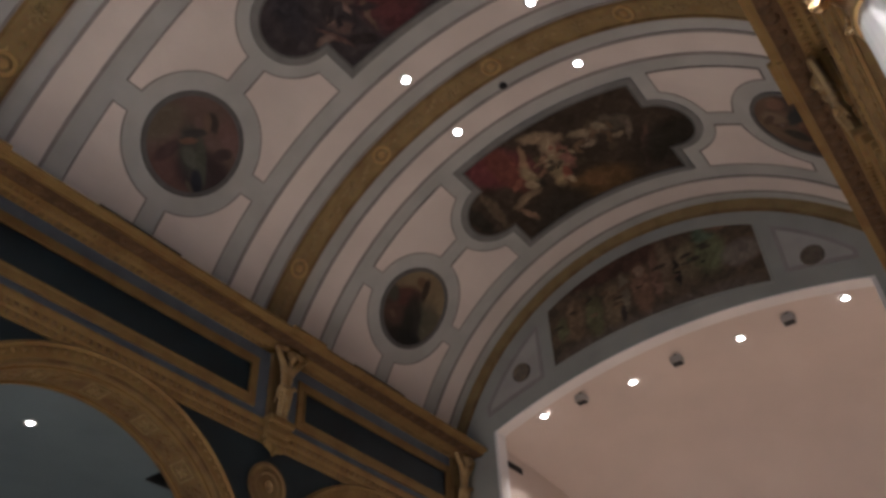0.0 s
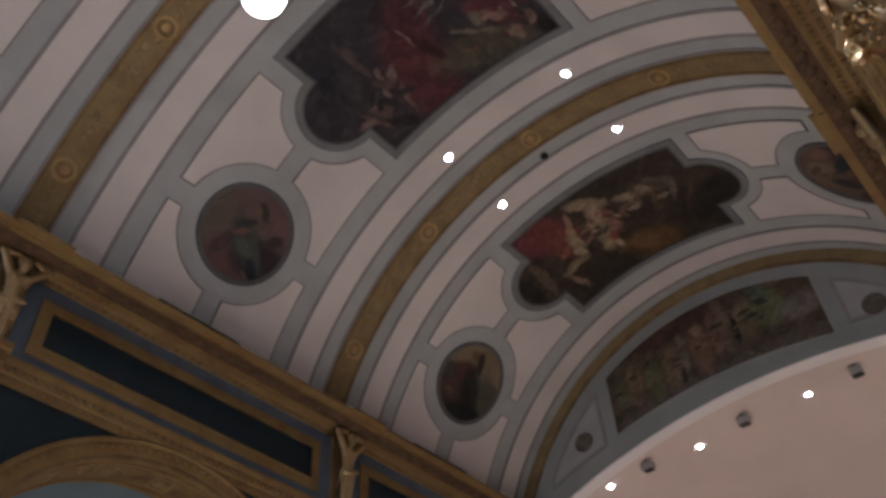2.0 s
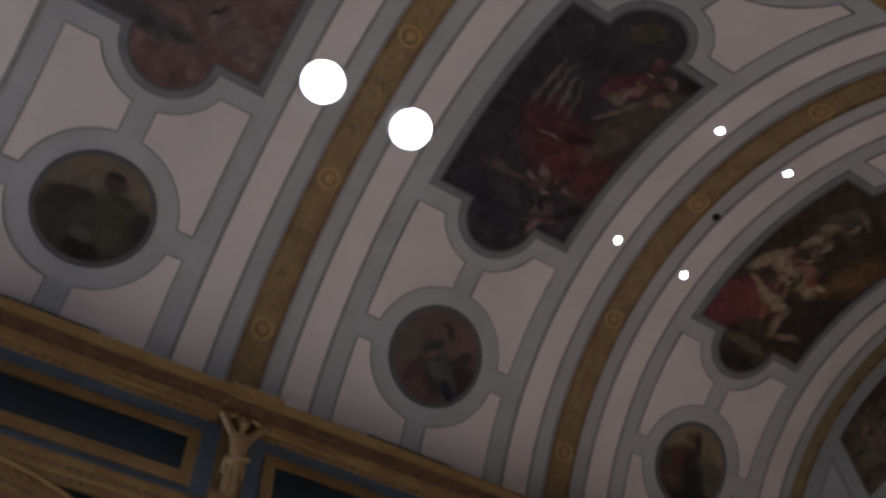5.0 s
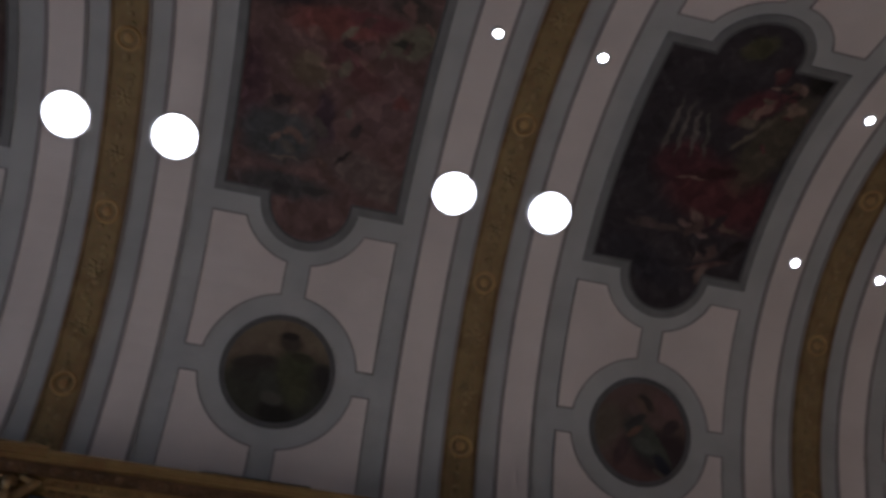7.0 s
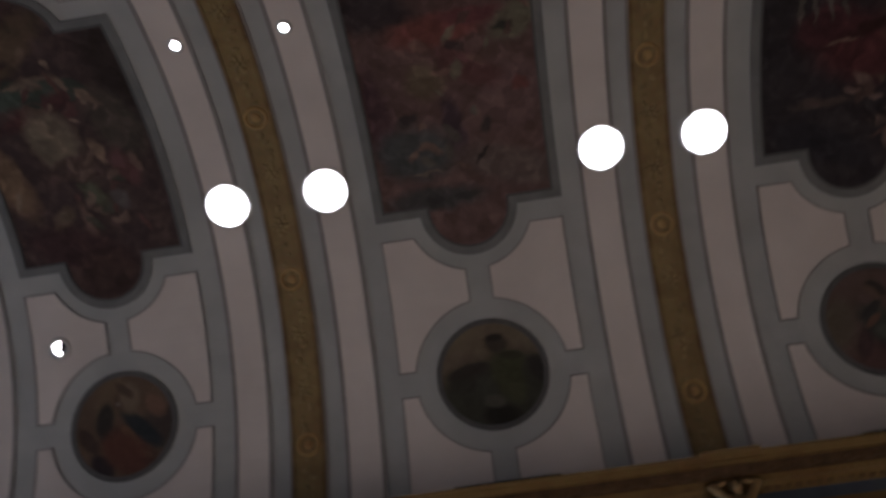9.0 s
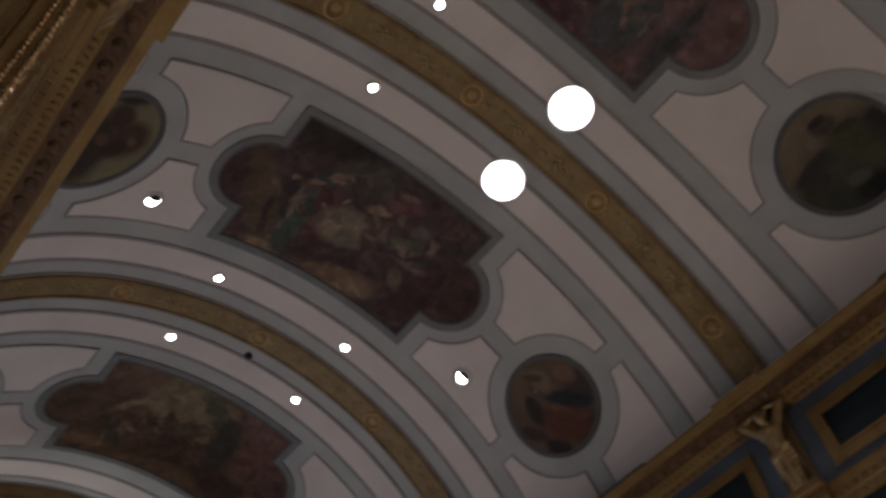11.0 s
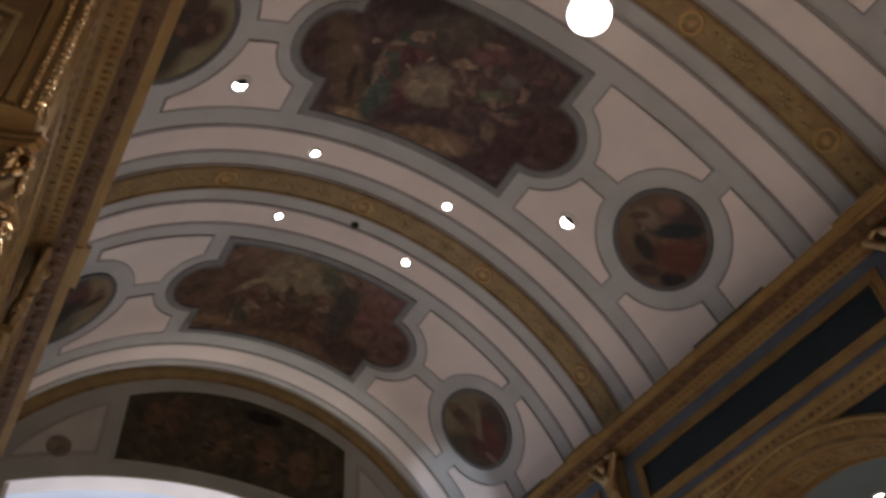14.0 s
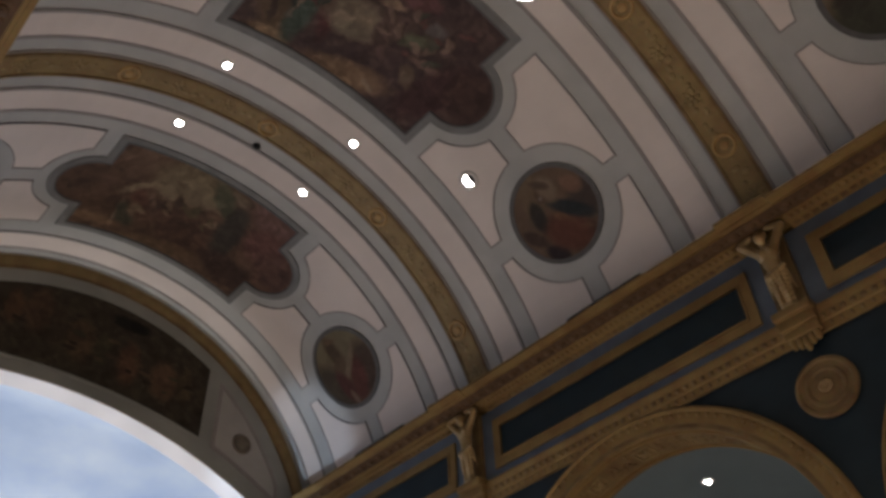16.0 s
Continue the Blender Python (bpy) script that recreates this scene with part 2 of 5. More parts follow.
def blob(bm, c, r, seg=8, rings=6, m=None, mi=0):
    """An ellipsoid with centre c and radii r."""
    mat = (m or Matrix()) @ Matrix.Translation(c) @ Matrix.Diagonal((*r, 1))
    top, low = bm.verts.new(mat @ Vector((0, 0, 1))), bm.verts.new(mat @ Vector((0, 0, -1)))
    rows = []
    for j in range(1, rings):
        a = math.pi * j / rings
        rows.append([bm.verts.new(mat @ Vector((math.sin(a) * math.cos(2 * math.pi * i / seg), math.sin(a) * math.sin(2 * math.pi * i / seg), math.cos(a)))) for i in range(seg)])
    made = []
    for i in range(seg):
        k = (i + 1) % seg
        made.append(bm.faces.new((top, rows[0][i], rows[0][k])))
        made.append(bm.faces.new((low, rows[-1][k], rows[-1][i])))
        for p, q in zip(rows, rows[1:]):
            made.append(bm.faces.new((p[i], q[i], q[k], p[k])))
    for f in made:
        f.material_index, f.smooth = mi, True


def on_vault(y, s, r=R):
    t = s / R
    return Vector((r * math.sin(t), y, ZC + r * math.cos(t)))


def vault_frame(y, s, r=R):
    """Pose on the vault: z points into the hall, y along the hall's length."""
    t = s / R
    z = Vector((-math.sin(t), 0, -math.cos(t)))
    y_ = Vector((0, 1, 0))
    x = y_.cross(z)
    m = Matrix((x, y_, z)).transposed().to_4x4()
    m.translation = on_vault(y, s, r)
    return m


STEP = R * radians(3.0)


def cut_by_curve(bm, lo, hi):
    k = math.floor(lo / STEP)
    while k * STEP < hi:
        if k * STEP > lo + 1e-4:
            bmesh.ops.bisect_plane(bm, geom=bm.verts[:] + bm.edges[:] + bm.faces[:], plane_co=(0, k * STEP, 0), plane_no=(0, 1, 0))
        k += 1


def curved(polys, depth, back=0.006, uv=None):
    """Flat polygons in (y, s) laid on the vault as a slab `depth` proud of it. uv: centre y, half y, half s."""
    bm = bmesh.new()
    for poly in polys:
        bm.faces.new([bm.verts.new((y, s, 0)) for y, s in poly])
    bmesh.ops.remove_doubles(bm, verts=bm.verts, dist=1e-5)
    bmesh.ops.triangulate(bm, faces=bm.faces)
    ss = [v.co.y for v in bm.verts]
    cut_by_curve(bm, min(ss), max(ss))
    if uv:
        lay = bm.loops.layers.uv.new("UVMap")
        for f in bm.faces:
            for lp in f.loops:
                lp[lay].uv = (lp.vert.co.y / uv[2], (lp.vert.co.x - uv[0]) / uv[1])
    edge = [e for e in bm.edges if e.is_boundary]
    out = bmesh.ops.extrude_edge_only(bm, edges=edge)["geom"]
    for v in out:
        if isinstance(v, bmesh.types.BMVert):
            v.co.z = 1
    for v in bm.verts:
        v.co = on_vault(v.co.x, v.co.y, R + back if v.co.z > 0.5 else R - depth)
    return bm


def inset(poly, w):
    """The polygon moved inwards by w, corner by corner."""
    n = len(poly)
    area = sum(poly[i][0] * poly[(i + 1) % n][1] - poly[(i + 1) % n][0] * poly[i][1] for i in range(n))
    sg = 1 if area > 0 else -1
    out = []
    for i in range(n):
        (x0, y0), (x1, y1), (x2, y2) = poly[i - 1], poly[i], poly[(i + 1) % n]
        a, b = Vector((x1 - x0, y1 - y0)).normalized(), Vector((x2 - x1, y2 - y1)).normalized()
        na, nb = Vector((-a.y, a.x)) * sg, Vector((-b.y, b.x)) * sg
        k = (na + nb) / max(0.35, 1 + na.dot(nb))
        out.append((x1 + k.x * w, y1 + k.y * w))
    return out


def rim(poly, w):
    q = inset(poly, w)
    n = len(poly)
    return [[poly[i], poly[(i + 1) % n], q[(i + 1) % n], q[i]] for i in range(n)]


def arc(cy, cs, r, a0, a1, n=14):
    return [(cy + r * math.cos(radians(a0 + (a1 - a0) * i / n)), cs + r * math.sin(radians(a0 + (a1 - a0) * i / n))) for i in range(n + 1)]


def add_to(bm, other, mi):
    """Joins another bmesh into bm with one material slot."""
    me = bpy.data.meshes.new("tmp")
    for f in other.faces:
        f.material_index = mi
    other.to_mesh(me)
    other.free()
    bm.from_mesh(me)
    bpy.data.meshes.remove(me)


# ---- vault ----
def panel_shapes(yb, fy, fs):
    """Upper and lower plaster panel of a quarter bay, in (y, s)."""
    lobe, ring, stem, edge = 0.60, 0.72, 0.105, 0.885
    top = S_EDGE + 0.225
    a0 = math.degrees(math.asin(0.225 / lobe))
    a1 = math.degrees(math.acos(stem / lobe))
    b0 = -math.degrees(math.acos(stem / ring))
    b1 = -math.degrees(math.asin(0.11 / ring))
    up = [(edge, top)] + arc(0, S_EDGE, lobe, a0, a1) + arc(0, S_MED, ring, b0, b1) + [(edge, S_MED - 0.11)]
    lo = [(edge, S_MED + 0.11)] + arc(0, S_MED, ring, -b1, -b0) + [(stem, R * radians(72)), (edge, R * radians(72))]
    return [[(yb + fy * y, fs * s) for y, s in q] for q in (up, lo)]


def build_vault():
    bm = bmesh.new()
    n = 48
    rings = []
    for i in range(n + 1):
        s = R * radians(-72 + 3 * i)
        rings.append([bm.verts.new(on_vault(y, s, r)) for y, r in ((-YE - 0.3, R), (YE + 0.3, R), (YE + 0.3, R + 0.15), (-YE - 0.3, R + 0.15))])
    for a, b in zip(rings, rings[1:]):
        for i in range(4):
            bm.faces.new((a[i], a[(i + 1) % 4], b[(i + 1) % 4], b[i]))
    bm.faces.new(rings[0][::-1]), bm.faces.new(rings[-1])
    white, dark = [], []
    for yb in BAYS:
        for fy in (-1, 1):
            for fs in (-1, 1):
                for q in panel_shapes(yb, fy, fs):
                    white.append(q)
                    dark += [rim(q, 0.015)]
    end = R * radians(72)
    for yr in RIBS + [9.0, -9.0]:
        for fy in (-1, 1):
            y0, y1 = yr + fy * 0.375, yr + fy * 0.69
            if abs(y1) > YE:
                continue
            white.append([(y0, -end), (y1, -end), (y1, end), (y0, end)])
            for a, w in ((0.345, 0.036), (0.675, 0.036), (0.155, 0.026)):
                y = yr + fy * a
                dark.append([[(y, -end), (y + fy * w, -end), (y + fy * w, end), (y, end)]])
    for q in white:
        add_to(bm, curved([q], 0.008), 1)
    for qs in dark:
        add_to(bm, curved(qs, 0.016), 2)
    tagged(link("ceiling", bm, [GREY, WHITE, LINE]), "barrel vault with cream panels in a blue-grey painted framework", "ceiling", kind="structure")


def build_rib(yr, half=0):
    """Gilt band across the vault with rings of ornament."""
    t = thing("vault_rib", "ochre gilded band with small rosettes crossing the vault", "vault rib", "vault ribs")
    y0, y1 = yr - 0.155, yr + 0.155
    if half:
        sg = 1 if yr > 0 else -1
        bm = bmesh.new()
        rings = []
        for i in range(47):
            q = radians(-69 + 3 * i)
            rings.append([(r * math.sin(q), sg * y, ZC + r * math.cos(q)) for r, y in ((R + 0.01, YE - 0.045), (R - 0.05, YE - 0.045), (R - 0.13, YE - 0.03), (R - 0.15, YE + 0.01), (R + 0.01, YE + 0.01))])
        prism(bm, None, rings, True)
        part("band", bm, BAND, t)
        bm = bmesh.new()
        rings = [[(r * math.sin(q), sg * y, ZC + r * math.cos(q)) for r, y in ((R - 0.135, YE - 0.035), (R - 0.15, YE - 0.042), (R - 0.165, YE - 0.03), (R - 0.165, YE + 0.01), (R - 0.14, YE + 0.01))] for q in (radians(-69 + 3 * i) for i in range(47))]
        prism(bm, None, rings, True)
        part("edge_moulding", bm, GOLD_DULL, t)
        return
    end = R * radians(70)
    part("band", curved([[(y0, -end), (y1, -end), (y1, end), (y0, end)]], 0.022), BAND, t)
    bm = bmesh.new()
    for y in (yr - 0.14, yr + 0.14):
        add_to(bm, curved([[(y - 0.014, -end), (y + 0.014, -end), (y + 0.014, end), (y - 0.014, end)]], 0.034), 0)
    part("edge_moulding", bm, GOLD_DULL, t)
    # raised scroll work between the rosettes, too small to tell apart
    bm = bmesh.new()
    s = -end + 0.1
    while s < end:
        m = vault_frame(yr + rng.uniform(-0.05, 0.05), s, R - 0.022)
        blob(bm, (0, 0, 0), (rng.uniform(0.02, 0.05), rng.uniform(0.02, 0.045), 0.006), 6, 4, m)
        s += rng.uniform(0.06, 0.11)
    tagged(part("scroll_relief", bm, GILT_PALE, t), kind="stuff")
    for k in range(-2, 3):
        # open ring with a gold eye
        bm = bmesh.new()
        lathe(bm, [(0.116, 0.0), (0.116, 0.012), (0.102, 0.024), (0.088, 0.022), (0.080, 0.004), (0.080, 0.0)], 24, cap=False)
        lathe(bm, [(0.046, 0.0), (0.040, 0.014), (0.022, 0.020), (0.001, 0.022)], 12)
        bm.transform(vault_frame(yr, k * R * radians(28.0), R - 0.02))
        part("rosette", bm, ROSE_GILT, t)
    for k in range(-3, 3):
        for off in (9.4, 18.6):
            # leafy knot between the rings
            bm = bmesh.new()
            m = vault_frame(yr, R * radians(28.0 * k + off), R - 0.024)
            for i in range(6):
                q = m @ Matrix.Rotation(i * math.pi / 3 + 0.3, 4, "Z")
                blob(bm, (0.050, 0, 0.002), (0.034, 0.020, 0.008), 6, 4, q)
                blob(bm, (0.086, 0.026, 0.002), (0.020, 0.014, 0.006), 6, 4, q)
            blob(bm, (0, 0, 0.006), (0.026, 0.026, 0.014), 8, 4, m)
            part("leaf_knot", bm, GILT_PALE, t)


def painting_outline(yb, a):
    r = 0.43
    half = arc(yb, S_EDGE, r, 0, 180, 20)
    low = arc(yb, -S_EDGE, r, 180, 360, 20)
    return [(yb + a, S_EDGE)] + half + [(yb - a, S_EDGE), (yb - a, -S_EDGE)] + low + [(yb + a, -S_EDGE)]


def build_painting(i, label, mat):
    yb, a = BAYS[i], 0.86 if i == 2 else 0.835
    t = thing("ceiling_painting", label, "ceiling painting", "large paintings of the vault")
    q = painting_outline(yb, a)
    rect = [(yb - a, -S_EDGE), (yb + a, -S_EDGE), (yb + a, S_EDGE), (yb - a, S_EDGE)]
    lobes = [arc(yb, S_EDGE, 0.43, 0, 180, 20), arc(yb, -S_EDGE, 0.43, 180, 360, 20)]
    part("canvas", curved([rect] + lobes, 0.012, uv=(yb, a, S_EDGE)), mat, t)
    # recess shade put into colour: mid-grey bevel, then a dark edge at the canvas
    part("frame", curved(rim(inset(q, -0.040), 0.078), 0.020), BEVEL, t)
    part("recess_shade_edge", curved(rim(inset(q, 0.036), 0.022), 0.026), RIM, t)


def build_medallion(i, side, label, mat):
    yb, s0, r = BAYS[i], side * S_MED, 0.52
    t = thing("medallion", label, "medallion", "round paintings of the vault")
    disc = arc(yb, s0, r, 0, 360, 36)[:-1]
    bm = curved([disc], 0.012, uv=(yb, r, r))
    lay = bm.loops.layers.uv.verify()
    for f in bm.faces:
        for lp in f.loops:
            u, v = lp[lay].uv
            lp[lay].uv = (v * (-1 if side < 0 else 1) * -1, (s0 / r - u) * (1 if side > 0 else -1))
    part("canvas", bm, mat, t)
    part("frame", curved(rim(arc(yb, s0, r + 0.014, 0, 360, 36)[:-1], 0.050), 0.022), RIM, t)


def spot_lamp(name, m, watts, angle, color=(1.0, 0.94, 0.885), blend=0.6, radius=0.05):
    d = bpy.data.lights.new(name, "SPOT")
    d.energy, d.spot_size, d.spot_blend, d.color, d.shadow_soft_size = watts, radians(angle), blend, color, radius
    ob = new(name, d)
    ob.matrix_world = m
    return ob


def downlight_mesh():
    t = thing("downlight", "round recessed spotlight with a white trim, lit", "downlight", "recessed ceiling spots")
    bm = bmesh.new()
    lathe(bm, [(0.038, 0.004), (0.042, 0.016), (0.070, 0.018), (0.074, 0.0)], 24, cap=False)
    part("trim", bm, METAL, t, smooth=True)
    bm = bmesh.new()
    lathe(bm, [(0.039, 0.002), (0.037, 0.010), (0.025, 0.013), (0.001, 0.014)], 24)
    part("lens", bm, LENS, t, "glowing white lens", smooth=True)
    return t


def glare_spot_mesh():
    """Recessed spot turned to the east half of the hall; its domed lens is enlarged to show glare."""
    t = thing("floodlight", "round recessed spotlight, lens enlarged to show its glare", "floodlight", "recessed floodlights")
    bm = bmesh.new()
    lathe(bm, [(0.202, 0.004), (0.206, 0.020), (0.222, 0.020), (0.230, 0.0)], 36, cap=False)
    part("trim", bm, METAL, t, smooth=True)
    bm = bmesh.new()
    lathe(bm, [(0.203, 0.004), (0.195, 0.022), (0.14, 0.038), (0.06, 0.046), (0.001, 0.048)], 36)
    part("lens", bm, GLARE_DISC, t, "glowing white domed lens enlarged to show glare", smooth=True)
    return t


build_vault()
for yr in RIBS:
    build_rib(yr)
build_rib(9.0, 1), build_rib(-9.0, 1)

painting_a = Canvas("oil_canvas", (0.0374, 0.0275, 0.0209), (0.055, 0.0396, 0.0286))
painting_a.dab(-0.97, -0.63, 0.64, 0.33, 48, (0.132, 0.0385, 0.044))
painting_a.dab(-0.85, -0.46, 0.55, 0.19, 86, (0.143, 0.0495, 0.0385))
painting_a.dab(0.13, 0.66, 0.52, 0.30, 9, (0.121, 0.0715, 0.033))
painting_a.dab(0.08, 0.59, 0.21, 0.12, 74, (0.154, 0.088, 0.044))
painting_a.dab(-0.68, 0.79, 0.54, 0.40, 180, (0.033, 0.0275, 0.022))
painting_a.dab(-0.16, -0.63, 0.30, 0.12, 38, (0.264, 0.198, 0.132))
painting_a.dab(-0.19, -0.27, 0.29, 0.13, 91, (0.308, 0.22, 0.154))
painting_a.dab(-0.57, -0.45, 0.26, 0.06, 109, (0.264, 0.176, 0.11))
painting_a.dab(-0.66, -0.11, 0.24, 0.09, 87, (0.242, 0.198, 0.121))
painting_a.dab(-0.28, 0.06, 0.35, 0.11, 105, (0.242, 0.187, 0.11))
painting_a.dab(-0.04, -0.12, 0.27, 0.09, 91, (0.22, 0.11, 0.088))
painting_a.dab(-0.20, 0.21, 0.16, 0.06, 114, (0.22, 0.077, 0.055))
painting_a.dab(-0.41, -0.27, 0.14, 0.05, 100, (0.066, 0.055, 0.033))
painting_a.dab(-0.61, 0.12, 0.10, 0.08, 73, (0.022, 0.0187, 0.0154))
painting_a.dab(-0.92, 0.19, 0.23, 0.08, 0, (0.22, 0.165, 0.11))
painting_a.dab(-1.07, 0.48, 0.21, 0.05, 72, (0.22, 0.143, 0.099))
painting_a.dab(0.39, -0.35, 0.22, 0.09, 28, (0.22, 0.176, 0.121))
painting_a.dab(0.36, -0.15, 0.13, 0.08, 13, (0.264, 0.209, 0.154))
painting_a.dab(0.81, -0.36, 0.27, 0.15, 10, (0.11, 0.0935, 0.0715))
painting_a.dab(0.98, -0.13, 0.20, 0.05, 112, (0.176, 0.143, 0.11))
painting_a.dab(1.03, 0.31, 0.43, 0.06, 113, (0.11, 0.0605, 0.0495))
painting_a.dab(1.36, 0.29, 0.63, 0.29, -38, (0.022, 0.0198, 0.0154))
painting_a.dab(-1.41, 0.02, 0.46, 0.08, 94, (0.0935, 0.0715, 0.0495))
painting_a.dab(-1.68, -0.03, 0.36, 0.10, 89, (0.0242, 0.022, 0.0187))
painting_b = Canvas("oil_canvas", (0.034, 0.03, 0.034), (0.05, 0.042, 0.045))
painting_b.dab(-0.34, 0.37, 0.73, 0.39, 102, (0.095, 0.032, 0.035))
painting_b.dab(0.00, -0.25, 0.34, 0.24, 72, (0.08, 0.03, 0.035))
painting_b.dab(0.43, 0.67, 0.67, 0.26, 13, (0.085, 0.072, 0.05))
painting_b.dab(0.48, 0.40, 0.30, 0.04, 33, (0.14, 0.12, 0.085))
painting_b.dab(-0.09, 0.22, 0.28, 0.07, 75, (0.045, 0.02, 0.02))
painting_b.dab(-0.20, -0.06, 0.17, 0.02, 82, (0.22, 0.15, 0.12))
painting_b.dab(-0.81, 0.20, 0.21, 0.04, 110, (0.22, 0.15, 0.13))
painting_b.dab(-1.08, 0.42, 0.19, 0.09, 69, (0.1, 0.07, 0.065))
painting_b.dab(-0.85, -0.25, 0.34, 0.06, 91, (0.09, 0.065, 0.06))
painting_b.dab(-0.71, 0.54, 0.22, 0.04, 105, (0.13, 0.09, 0.07))
painting_b.dab(-0.96, 0.76, 0.20, 0.07, 41, (0.025, 0.02, 0.02))
painting_b.dab(-1.21, 0.50, 0.27, 0.04, 69, (0.11, 0.065, 0.06))
painting_b.dab(-1.29, -0.34, 0.56, 0.19, 112, (0.03, 0.028, 0.034))
painting_b.dab(0.38, -0.53, 0.32, 0.03, 1, (0.12, 0.108, 0.095))
painting_b.dab(0.36, -0.38, 0.30, 0.03, -3, (0.12, 0.108, 0.095))
painting_b.dab(0.34, -0.23, 0.28, 0.03, -8, (0.12, 0.108, 0.095))
painting_b.dab(0.34, -0.10, 0.26, 0.03, -15, (0.11, 0.1, 0.088))
painting_b.dab(0.80, 0.28, 0.31, 0.18, 48, (0.1, 0.032, 0.037))
painting_b.dab(0.76, 0.38, 0.18, 0.05, 21, (0.24, 0.15, 0.12))
painting_b.dab(0.86, 0.74, 0.12, 0.07, 54, (0.2, 0.14, 0.1))
painting_b.dab(1.14, 0.61, 0.12, 0.06, 85, (0.15, 0.1, 0.08))
painting_b.dab(1.31, 0.82, 0.20, 0.16, -7, (0.02, 0.018, 0.015))
painting_b.dab(1.51, -0.05, 0.19, 0.13, 49, (0.08, 0.075, 0.04))
painting_c = Canvas("oil_canvas", (0.125, 0.0775, 0.0725), (0.1562, 0.0975, 0.0875))
painting_c.dab(0.97, -0.67, 0.39, 0.27, 98, (0.0438, 0.035, 0.0375))
painting_c.dab(1.00, 0.67, 0.30, 0.15, 107, (0.0688, 0.0562, 0.05))
painting_c.dab(0.67, -0.05, 0.50, 0.18, 85, (0.188, 0.0688, 0.06))
painting_c.dab(0.76, 0.35, 0.37, 0.10, 94, (0.15, 0.0575, 0.0625))
painting_c.dab(0.63, 0.74, 0.27, 0.18, 55, (0.163, 0.15, 0.106))
painting_c.dab(0.60, 0.63, 0.11, 0.05, 88, (0.0375, 0.0375, 0.0312))
painting_c.dab(0.09, -0.25, 0.21, 0.20, 135, (0.156, 0.119, 0.0813))
painting_c.dab(-0.28, -0.81, 0.59, 0.15, 175, (0.0938, 0.0525, 0.06))
painting_c.dab(-0.71, -0.46, 0.44, 0.31, 98, (0.075, 0.0825, 0.0825))
painting_c.dab(-0.47, -0.00, 0.35, 0.11, 172, (0.075, 0.05, 0.0625))
painting_c.dab(-0.19, 0.69, 0.39, 0.31, 60, (0.175, 0.11, 0.106))
painting_c.dab(-0.08, 0.74, 0.09, 0.08, 139, (0.212, 0.0813, 0.0775))
painting_c.dab(-0.99, 0.54, 0.58, 0.21, 111, (0.15, 0.113, 0.102))
painting_c.dab(-0.83, 0.25, 0.13, 0.03, 34, (0.0438, 0.035, 0.035))
painting_c.dab(-0.95, -0.37, 0.17, 0.02, 86, (0.175, 0.138, 0.113))
painting_c.dab(-1.26, -0.33, 0.55, 0.14, 90, (0.0625, 0.0625, 0.0625))
painting_c.dab(0.20, 0.22, 0.40, 0.17, 125, (0.144, 0.0688, 0.0688))
painting_d = Canvas("oil_canvas", (0.0625, 0.0425, 0.0425), (0.085, 0.0575, 0.0525))
painting_d.dab(0.84, 0.83, 0.57, 0.24, 170, (0.0375, 0.0275, 0.025))
painting_d.dab(1.59, -0.01, 0.46, 0.25, 176, (0.0625, 0.0375, 0.0338))
painting_d.dab(1.15, -0.30, 0.86, 0.20, -124, (0.106, 0.075, 0.05))
painting_d.dab(0.21, 0.64, 0.44, 0.25, 163, (0.0875, 0.0725, 0.06))
painting_d.dab(0.86, -0.89, 0.26, 0.08, -178, (0.225, 0.156, 0.1))
painting_d.dab(-0.19, -0.84, 0.59, 0.19, 162, (0.2, 0.131, 0.0838))
painting_d.dab(0.47, -0.14, 0.50, 0.11, -109, (0.0775, 0.035, 0.035))
painting_d.dab(0.70, -0.36, 0.54, 0.14, -97, (0.065, 0.0875, 0.07))
painting_d.dab(0.82, -0.21, 0.34, 0.04, -98, (0.175, 0.131, 0.1))
painting_d.dab(0.65, 0.34, 0.29, 0.06, 135, (0.212, 0.15, 0.11))
painting_d.dab(0.77, 0.14, 0.14, 0.03, 172, (0.125, 0.0625, 0.0562))
painting_d.dab(0.11, -0.10, 0.40, 0.24, 173, (0.212, 0.169, 0.125))
painting_d.dab(0.06, -0.28, 0.26, 0.12, 164, (0.175, 0.144, 0.106))
painting_d.dab(-0.23, -0.02, 0.39, 0.12, -109, (0.0938, 0.0625, 0.0562))
painting_d.dab(-0.10, 0.31, 0.16, 0.06, 161, (0.25, 0.175, 0.125))
painting_d.dab(-0.33, 0.56, 0.23, 0.13, 160, (0.138, 0.0688, 0.0688))
painting_d.dab(-0.28, 0.69, 0.13, 0.04, 167, (0.225, 0.15, 0.119))
painting_d.dab(-0.70, 0.39, 0.13, 0.10, 158, (0.125, 0.113, 0.106))
painting_d.dab(-0.88, -0.05, 0.20, 0.06, 174, (0.188, 0.125, 0.1))
painting_d.dab(-0.58, 0.11, 0.18, 0.10, 142, (0.106, 0.113, 0.075))
painting_d.dab(-0.84, -0.33, 0.18, 0.09, -140, (0.138, 0.106, 0.075))
painting_d.dab(-1.19, -0.29, 0.57, 0.25, 108, (0.06, 0.0325, 0.0325))
painting_d.dab(-1.55, 0.04, 0.31, 0.36, 165, (0.0625, 0.0375, 0.0325))
painting_d.dab(-0.54, -0.77, 0.11, 0.04, -161, (0.25, 0.188, 0.138))
painting_d.dab(1.03, -0.43, 0.29, 0.05, -105, (0.0562, 0.0375, 0.0325))
painting_d.dab(1.15, -0.03, 0.09, 0.05, -142, (0.163, 0.113, 0.0813))
